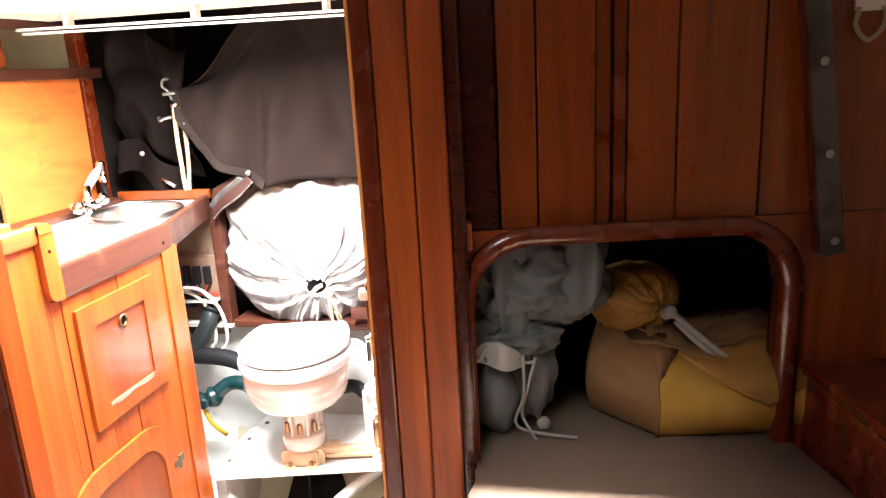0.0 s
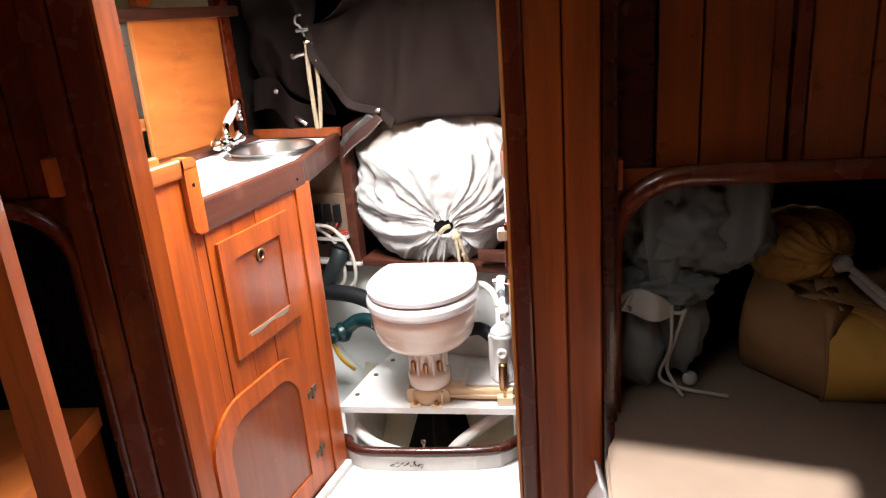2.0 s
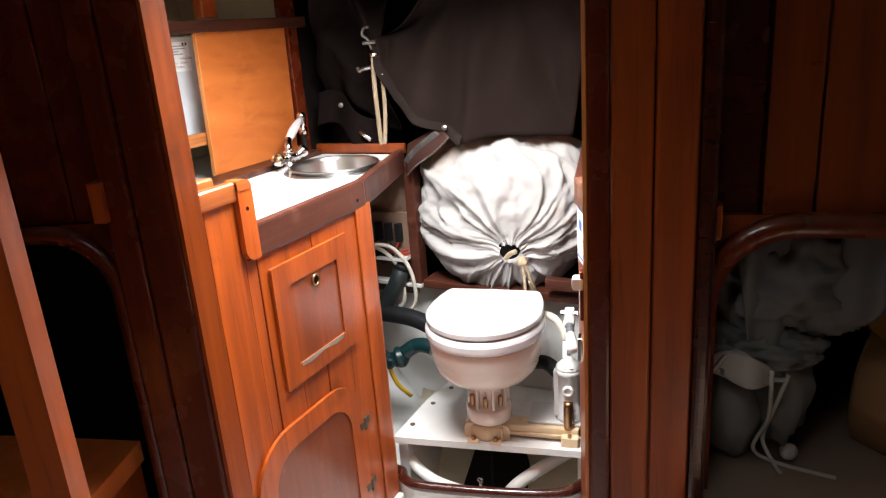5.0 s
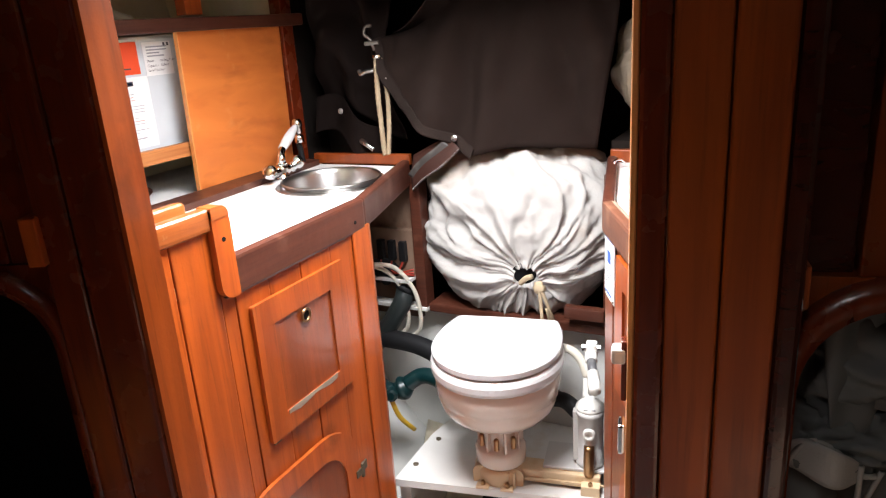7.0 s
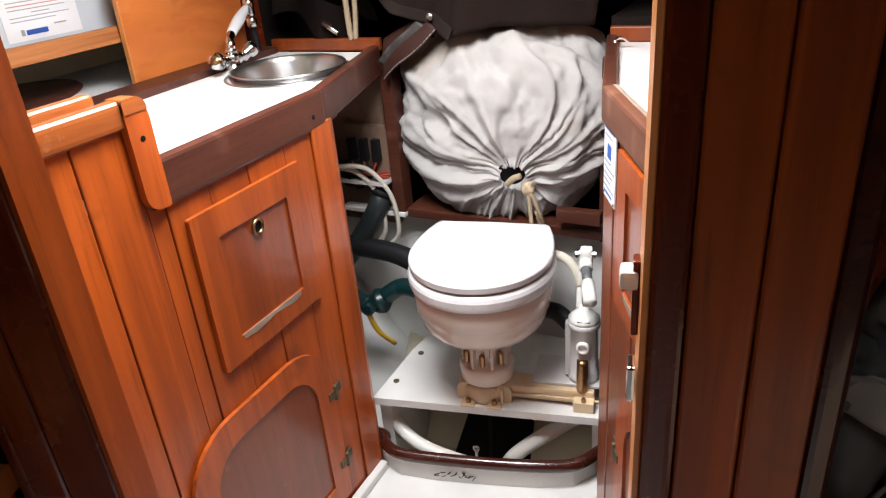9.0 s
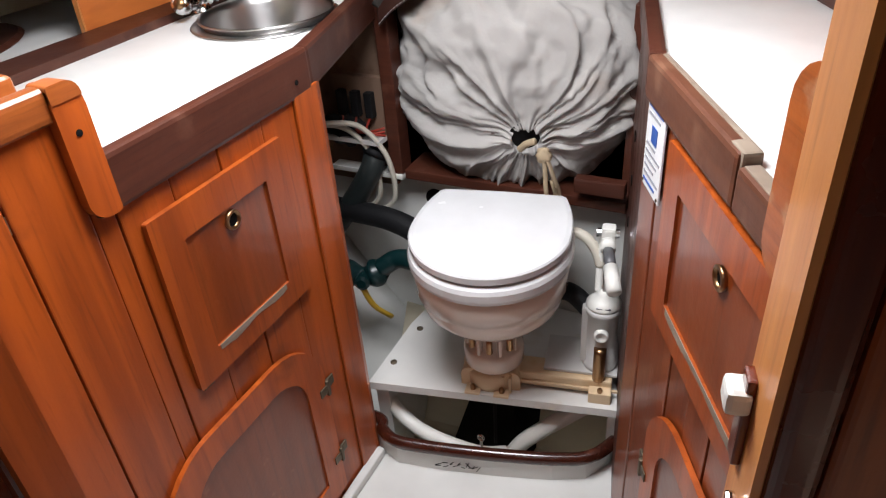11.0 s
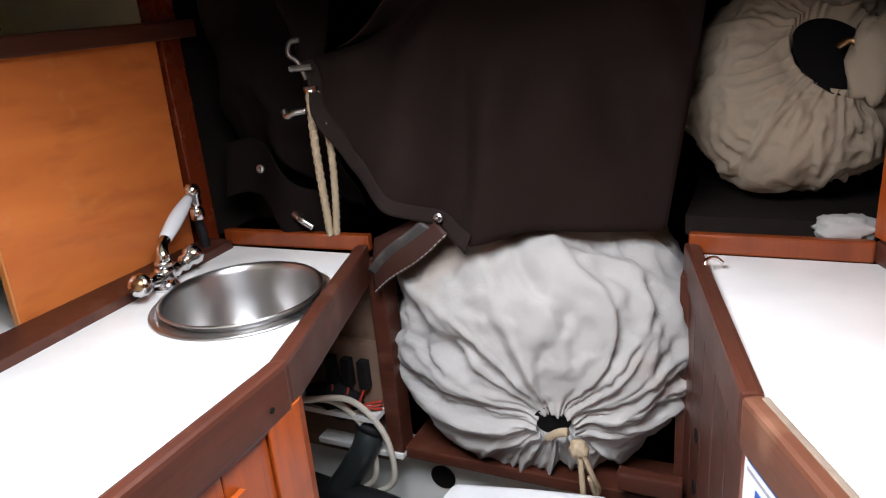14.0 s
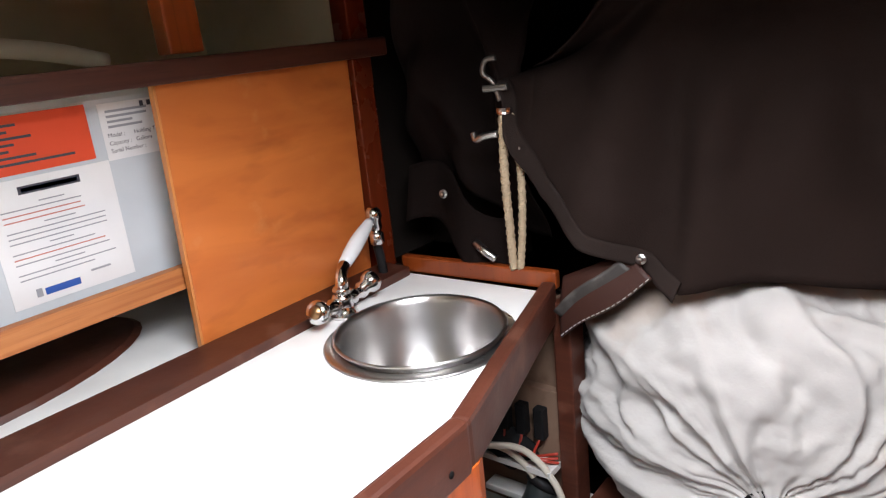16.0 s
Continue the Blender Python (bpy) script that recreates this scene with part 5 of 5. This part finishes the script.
part("valve_body", tube([(-1.17, 2.15, 0.345), (-1.12, 2.17, 0.340), (-1.08, 2.185, 0.36)], lambda t: 0.030 + 0.008 * math.cos(9 * t), 14), TEAL, valve, smooth=True)
part("elbow", tube([(-1.09, 2.18, 0.36), (-1.05, 2.20, 0.385), (-1.00, 2.20, 0.388), (-0.95, 2.19, 0.37)], 0.025, 14), TEAL, valve, smooth=True)
part("flange", lathe([(0.040, 0), (0.042, 0.010), (0.032, 0.016)], 8), TEAL, valve, m=axis_pose((-1.175, 2.15, 0.335), (-1, -0.2, 0.3)))
part("stem", lathe([(0.020, 0), (0.020, 0.03), (0.012, 0.035)], 12), TEAL, valve, m=axis_pose((-1.125, 2.155, 0.340), (0.3, -1, 0.1)))
part("lever", tube([(-1.122, 2.130, 0.335), (-1.110, 2.155, 0.255), (-1.092, 2.205, 0.185)], 0.0075, 10, 4, flat=0.7), YELLOW, valve, "yellow plastic lever", True)
part("clamp", lathe([(0.027, 0), (0.027, 0.012)], 18), STEEL, valve, m=axis_pose((-0.985, 2.197, 0.386), (1, 0, -0.1)))
tagged(part("green_wire", tube([(-1.10, 2.00, 0.55), (-1.13, 2.06, 0.44), (-1.16, 2.12, 0.37)], 0.004, 8), TEAL, smooth=True), "thin green wire by the valve", "wire")
tagged(part("wall_hole", lathe([(0.001, 0), (0.028, 0.0), (0.030, 0.004), (0.001, 0.006)], 22), BLACK, m=axis_pose((-1.030, 2.402, 0.458), (0, -1, 0))), "round dark hose hole in the white wall", "hole")
tagged(part("bilge_hose", tube([(-1.02, 2.02, 0.10), (-0.96, 2.00, 0.055), (-0.88, 1.985, 0.035), (-0.76, 1.99, 0.02), (-0.70, 2.03, 0.0)], 0.018, 12), WHITEPLASTIC, smooth=True), "white hose lying in the bilge behind the lip", "hose")
tagged(part("bilge_hose", tube([(-0.50, 2.17, 0.135), (-0.58, 2.11, 0.09), (-0.66, 2.06, 0.03), (-0.70, 2.05, -0.04)], 0.020, 12), WHITEPLASTIC, smooth=True), "white hose lying in the bilge behind the lip", "hose")
bp_ = thing("bilge_pump", (-0.76, 2.16, -0.12), "black bilge strainer box under the toilet board", "bilge box")
part("housing", loft([(-0.12, [(-0.88, 2.08), (-0.68, 2.10), (-0.66, 2.25), (-0.90, 2.25)]), (0.06, [(-0.83, 2.13), (-0.72, 2.14), (-0.70, 2.25), (-0.86, 2.25)]), (0.085, [(-0.81, 2.14), (-0.735, 2.15), (-0.72, 2.24), (-0.84, 2.24)])]), BLACK, bp_)
part("stem", tube([(-0.755, 2.10, -0.06), (-0.765, 2.13, 0.10)], 0.005, 8, 2, False), RUBBER, bp_)
bolt = tagged(part("eye_bolt", join(tube([(-0.742, 1.985, 0.0), (-0.742, 1.985, 0.075)], 0.004, 8, 2, False), tube([(-0.742 + 0.007 * math.cos(a), 1.985, 0.082 + 0.007 * math.sin(a)) for a in [k * 0.7 for k in range(10)]], 0.003, 6, 2, False)), CHROME), "small chrome eye bolt behind the lip", "bolt")
box_ = thing("wiring_box", (-1.20, 2.34, 0.70), "small wiring box with red wires under the worktop", "wiring box")
part("box_base", box(-1.27, -1.125, 2.345, 2.365, 0.64, 0.80, 0.003), DUSTY, box_)
for k in range(3):
    part("terminal", box(-1.25 + 0.04 * k, -1.228 + 0.04 * k, 2.325, 2.345, 0.70, 0.765, 0.003), RUBBER, box_)
    part("wire", tube([(-1.24 + 0.04 * k, 2.33, 0.70), (-1.225 + 0.03 * k, 2.315, 0.672), (-1.18 + 0.02 * k, 2.32, 0.662), (-1.125, 2.335, 0.675 - 0.01 * k)], 0.003, 6), REDWIRE, box_, smooth=True)
setting(part("wall_under_sink", box(-1.60, -1.125, 2.366, 2.385, 0.50, 0.98), DUSTY), "dusty brown locker back under the port worktop", "wall")
setting(part("shelf_under_sink", box(-1.45, -1.125, 2.30, 2.366, 0.640, 0.652), BOARD), "small shelf under the port worktop", "shelf")

# ---- bow locker ----
setting(part("trim_bow_post_port", box(-1.122, -1.086, 2.335, 2.385, 0.55, 0.985, 0.004), RAILWOOD), "dark mahogany post beside the sail bag", "trim")
setting(part("trim_bow_post_starboard", box(-0.545, -0.512, 2.400, 2.450, 0.50, 0.985, 0.004), RAILWOOD), "dark mahogany post beside the sail bag", "trim")
setting(part("trim_bow_sill", box(-1.086, -0.520, 2.345, 2.46, 0.535, 0.562, 0.004), RAILWOOD), "brown wooden sill under the sail bag", "trim")
setting(part("trim_bow_ledge", box(-1.30, -1.086, 2.33, 2.40, 0.538, 0.552, 0.003), BOARD), "pale wooden ledge beside the sill", "trim")
tagged(part("wood_chock", box(-0.635, -0.520, 2.318, 2.346, 0.585, 0.622, 0.005), RAILWOOD), "weathered wooden chock on the sill", "wood block")
# added near-black panels fill the shade round the port canvas
setting(part("wall_bow_upper_port", box(-2.05, -1.30, 2.56, 2.575, 0.986, 1.655), HULLSHADE), "near-black panel added for shade behind the port canvas", "wall")
setting(part("wall_bow_side_port", box(-1.575, -1.560, 2.352, 2.56, 0.986, 1.655), HULLSHADE), "near-black panel added for shade beside the port canvas", "wall")
setting(part("wall_bow_port", box(-2.05, -1.125, 2.386, 2.40, 0.55, 0.985), HULLSHADE), "locker wall under the worktop coloured near black for shade", "wall")


bag = thing("sail_bag", (-0.81, 2.48, 0.55), "large grey-white sailcloth bag gathered by a drawstring in the bow", "sail bag")
part("bag", sail_bag((-0.822, 2.500, 0.785), (0.276, 0.190, 0.245), (0.28, -0.91, -0.36), 0.13, 2.0, 1.1, 2.7, taper=0.30), BAGCLOTH, bag, smooth=True)
part("dark_mouth", lathe([(0.001, 0), (0.05, 0.0), (0.001, 0.002)], 18), BLACK, bag, "dark drawstring mouth", m=axis_pose((-0.745, 2.335, 0.695), (0.24, -0.93, -0.30)))
part("drawstring", tube([(-0.705, 2.292, 0.690), (-0.692, 2.280, 0.675), (-0.690, 2.285, 0.63), (-0.688, 2.292, 0.56), (-0.685, 2.30, 0.50)], 0.0055, 8), ROPE, bag, smooth=True)
part("drawstring", tube([(-0.705, 2.290, 0.690), (-0.685, 2.278, 0.680), (-0.672, 2.29, 0.63), (-0.665, 2.31, 0.585), (-0.672, 2.31, 0.575), (-0.678, 2.295, 0.62)], 0.005, 8), ROPE, bag, smooth=True)
part("knot", lumpy((-0.694, 2.284, 0.684), (0.015, 0.013, 0.014), 4, 0.5, 2.5, 16, 10), ROPE, bag, smooth=True)
part("cord_end", tube([(-0.755, 2.30, 0.685), (-0.735, 2.29, 0.705), (-0.715, 2.286, 0.715)], 0.008, 8), ROPE, bag, smooth=True)

bag2 = thing("sail_bag", (-0.36, 2.62, 1.05), "beige sailcloth bag with an open gathered mouth on a shelf", "sail bag")
part("bag", sail_bag((-0.390, 2.640, 1.255), (0.165, 0.120, 0.160), (0.36, -0.72, 0.52), 0.48, 7.0, 1.1, 2.2, 200, 80), BAGCLOTH2, bag2, smooth=True)
part("dark_mouth", lathe([(0.001, 0), (0.088, 0.0), (0.001, 0.002)], 18), BLACK, bag2, "dark open mouth", m=axis_pose((-0.32, 2.58, 1.33), (0.36, -0.72, 0.52)))
part("inner_fold", lumpy((-0.285, 2.535, 1.315), (0.035, 0.02, 0.06), 9, 0.3, 2.0, 18, 12), BAGCLOTH2, bag2, smooth=True)
part("brass_clip", tube([(-0.335, 2.545, 1.335), (-0.32, 2.535, 1.345), (-0.305, 2.53, 1.335)], 0.006, 8), BRASS, bag2, "brass clip", True)
# shelf takes the locker's shade as its near-black colour
setting(part("shelf_bow_starboard", box(-0.55, 0.5, 2.50, 3.0, 1.025, 1.06), HULLSHADE), "shelf in the bow locker coloured near black for shade", "shelf")
tagged(part("white_cloth", lumpy((-0.30, 2.49, 1.055), (0.045, 0.03, 0.02), 6, 0.3, 2.0), BAGCLOTH, smooth=True), "scrap of white cloth behind the rail", "cloth")


def canvas_point(u, v):
    """The hanging canvas: u runs along its lower edge, v upwards."""
    lower = [(-1.182, 2.318, 1.372), (-1.165, 2.330, 1.290), (-1.120, 2.325, 1.190), (-1.032, 2.315, 1.118), (-0.948, 2.330, 1.083), (-0.885, 2.330, 1.046), (-0.80, 2.35, 1.062), (-0.67, 2.40, 1.058), (-0.575, 2.44, 1.05)]
    f = u * (len(lower) - 1)
    i = min(int(f), len(lower) - 2)
    a = Vector(lower[i]).lerp(Vector(lower[i + 1]), f - i)
    top = Vector((-1.175 + 0.675 * u ** 0.7, 2.42 + 0.02 * u, 1.385 + 0.29 * min(1.0, u * 3.0)))
    p = a.lerp(top, v)
    p.y += 0.05 * math.sin(math.pi * v) * (1 - 0.3 * u) + 0.022 * math.sin(13 * u + 3 * v) * (0.3 + v) + 0.065 * noise.noise(Vector((u * 4 + v, v * 2.2, 1))) + 0.016 * (0.4 - 2 * abs(noise.noise(Vector((u * 5 + 2.5 * v, v * 1.3, 11))))) + 0.012 * math.sin(29 * u + 5 * v) * (1 - v) + 0.018 * noise.noise(Vector((u * 7 - 2 * v, v * 0.8, 3)))
    return p


canvas = thing("canvas_curtain", (-0.85, 2.36, 1.04), "dark brown canvas cover with snap fasteners hanging across the bow", "canvas")
part("cloth", sheet(canvas_point, 80, 40, 0.003), CANVAS, canvas, smooth=True)


def hem_point(u, v):
    p = canvas_point(0.62 * u, 0.0)
    q = canvas_point(0.62 * u, 0.12)
    d = (q - p).normalized()
    return p + Vector((0, -0.006 - 0.004 * math.sin(9 * u), 0)) - d * 0.012 + d * (0.031 + 0.004 * math.sin(7 * u)) * v


part("hem", sheet(hem_point, 50, 5, 0.003), CANVAS_HEM, canvas, "faded doubled hem", smooth=True)


def hide_point(u, v):
    """The brown leathercloth flap between the worktop corner and the canvas."""
    top = Vector((-1.095, 2.340, 1.035)).lerp(Vector((-0.975, 2.350, 1.095)), u)
    low = Vector((-1.086, 2.305, 0.937)).lerp(Vector((-0.930, 2.318, 1.060)), u)
    return top.lerp(low, v) + Vector((0, -0.010 * math.sin(math.pi * u) - 0.008 * math.sin(math.pi * v), 0.004 * math.sin(7 * u) * v))


hide = part("leather_flap", sheet(hide_point, 24, 12, 0.004), BROWNHIDE, canvas, "brown leathercloth flap with a stitched edge", smooth=True)
for k in range(18):
    a, b = hide_point((k + 0.15) / 18, 0.95), hide_point((k + 0.75) / 18, 0.95)
    part("stitch", tube([a + Vector((0, -0.0045, 0)), b + Vector((0, -0.0045, 0))], 0.0011, 5, 1, False), DULLCORD, hide)
part("strap", sheet(lambda u, v: Vector((-1.100, 2.305, 0.985)).lerp(Vector((-0.985, 2.318, 1.092)), u) + Vector((0.020 * v, -0.006 * math.sin(math.pi * u) + 0.004 * v, -0.016 * v + 0.006 * math.sin(5 * u))), 20, 4, 0.002), STRAP, canvas, "grubby grey strap", smooth=True)
for x, y, z in ((-1.150, 2.312, 1.262), (-1.032, 2.298, 1.126), (-0.948, 2.318, 1.092)):
    part("snap_fastener", lathe([(0.0085, 0), (0.0085, 0.003), (0.005, 0.0045), (0.0035, 0.009), (0.001, 0.0095)], 14), STEEL, canvas, "steel snap fastener", m=axis_pose((x, y, z), (0.1, -1, 0.1)))
canvas2 = thing("canvas_curtain", (-1.35, 2.40, 1.0), "brown canvas cover bunched in the port bow corner, coloured for shade", "canvas")
# darker canvas copy stands in for the shade in this corner
part("cloth", sheet(lambda u, v: (-1.47 + 0.29 * u, 2.44 + 0.035 * math.sin(9 * u + 4 * v) + 0.05 * noise.noise(Vector((u * 4, v * 4, 7))) - 0.05 * math.sin(3 * v), 1.12 + 0.06 * math.sin(5 * u) + 0.44 * v), 40, 40, 0.003), CANVAS_SHADE, canvas2, smooth=True)
part("lower_fold", sheet(lambda u, v: (-1.47 + 0.26 * u, 2.40 + 0.03 * math.sin(7 * u) - 0.03 * v, 1.16 + 0.05 * math.sin(4 * u + 1) - 0.11 * v), 24, 12, 0.003), CANVAS_SHADE, canvas2, smooth=True)
for x, y, z in ((-1.345, 2.345, 1.165), (-1.30, 2.36, 1.07)):
    part("snap_fastener", lathe([(0.0085, 0), (0.0085, 0.003), (0.005, 0.0045), (0.0035, 0.009), (0.001, 0.0095)], 14), STEEL, canvas2, "steel snap fastener", m=axis_pose((x, y, z), (0.1, -1, 0.1)))
turnb = tagged(part("turn_button", tube([(-1.28, 2.345, 1.075), (-1.255, 2.335, 1.065), (-1.235, 2.34, 1.05)], 0.008, 8), STEEL, smooth=True), "dull metal turn button under the canvas", "fastener")


def strand_rope(pts, radius, turns):
    """Three strands laid together."""
    line = curve_points(pts, 24)
    bms = []
    for s in range(3):
        q = []
        for i, p in enumerate(line):
            d = (line[min(i + 1, len(line) - 1)] - line[max(i - 1, 0)]).normalized()
            a = d.orthogonal().normalized()
            ang = 2 * math.pi * (turns * i / (len(line) - 1) + s / 3)
            q.append(p + (a * math.cos(ang) + d.cross(a) * math.sin(ang)) * radius * 0.55)
        bms.append(tube(q, radius * 0.62, 6, 1, False))
    return join(*bms)


rope = thing("rope_lanyard", (-1.19, 2.33, 1.04), "doubled beige laid rope hanging from a shackle on the canvas", "rope")
part("rope", strand_rope([(-1.183, 2.318, 1.322), (-1.190, 2.322, 1.22), (-1.196, 2.335, 1.12), (-1.200, 2.345, 1.035)], 0.0078, 18), ROPE, rope, smooth=True)
part("rope", strand_rope([(-1.168, 2.322, 1.318), (-1.166, 2.335, 1.22), (-1.176, 2.345, 1.12), (-1.189, 2.350, 1.035)], 0.0070, 18), ROPE, rope, smooth=True)
part("whipping", lathe([(0.014, 0), (0.015, 0.004), (0.014, 0.010)], 14), CHROME, rope, m=Matrix.Translation((-1.178, 2.318, 1.318)))
part("shackle", tube([(-1.182, 2.312, 1.34), (-1.190, 2.306, 1.37), (-1.205, 2.302, 1.385), (-1.200, 2.304, 1.405), (-1.182, 2.306, 1.408)], 0.0045, 8), DULLMETAL, rope, smooth=True)
part("shackle_pin", tube([(-1.205, 2.30, 1.36), (-1.165, 2.31, 1.362)], 0.006, 8, 2, False), DULLMETAL, rope)
part("clip", tube([(-1.192, 2.312, 1.285), (-1.215, 2.305, 1.282), (-1.232, 2.306, 1.276), (-1.240, 2.31, 1.286)], 0.006, 8), STEEL, rope, smooth=True)

track = thing("curtain_track", (-0.95, 2.06, 1.55), "white double curtain track under the deckhead", "curtain track")
for dy, dz in ((0.0, 0.0), (0.02, -0.010)):
    part("rail", rail((-1.40, 1.945 + dy), (-0.40, 2.075 + dy), 0.010, 1.556 + dz, 1.563 + dz, 0.001), WHITEPLASTIC, track)
for k in range(3):
    part("bracket", box(-1.26 + 0.36 * k, -1.245 + 0.36 * k, 1.96 + 0.047 * k, 1.99 + 0.047 * k, 1.560, 1.602, 0.002), WHITEPLASTIC, track)

hatch = thing("deck_hatch", (-0.72, 1.66, 1.69), "clear acrylic deck hatch over the toilet compartment", "hatch")
part("frame", ceiling_with_hole(-1.0, -0.44, 1.38, 1.94, -0.96, -0.48, 1.42, 1.90, 1.692, 1.715), STEEL, hatch)
# unseen pane, kept shadow-casting so the sun stays out of the compartment
pane = part("pane", box(-0.962, -0.478, 1.418, 1.902, 1.718, 1.726), GLASSY, hatch, "clear acrylic pane")
# black scuffs on the riser and the sole
scuffs = thing("scuff_marks", (-0.8, 1.92, 0.03), "black scuff marks on the white riser", "scuff marks")
for k in range(16):
    x = -0.83 + 0.0065 * k + 0.01 * rng.random()
    y = 1.9205 + 0.29 * (x + 0.82)
    part("mark", box(-0.004 - 0.010 * rng.random(), 0.004, -0.0006, 0.0006, -0.0006, 0.0004 + 0.0012 * rng.random()), BLACK, scuffs, m=Matrix.Translation((x, y - 0.0015, 0.020 + 0.016 * rng.random())) @ pose(0, 0, 0, 0, 130 * rng.random() - 65, 16))
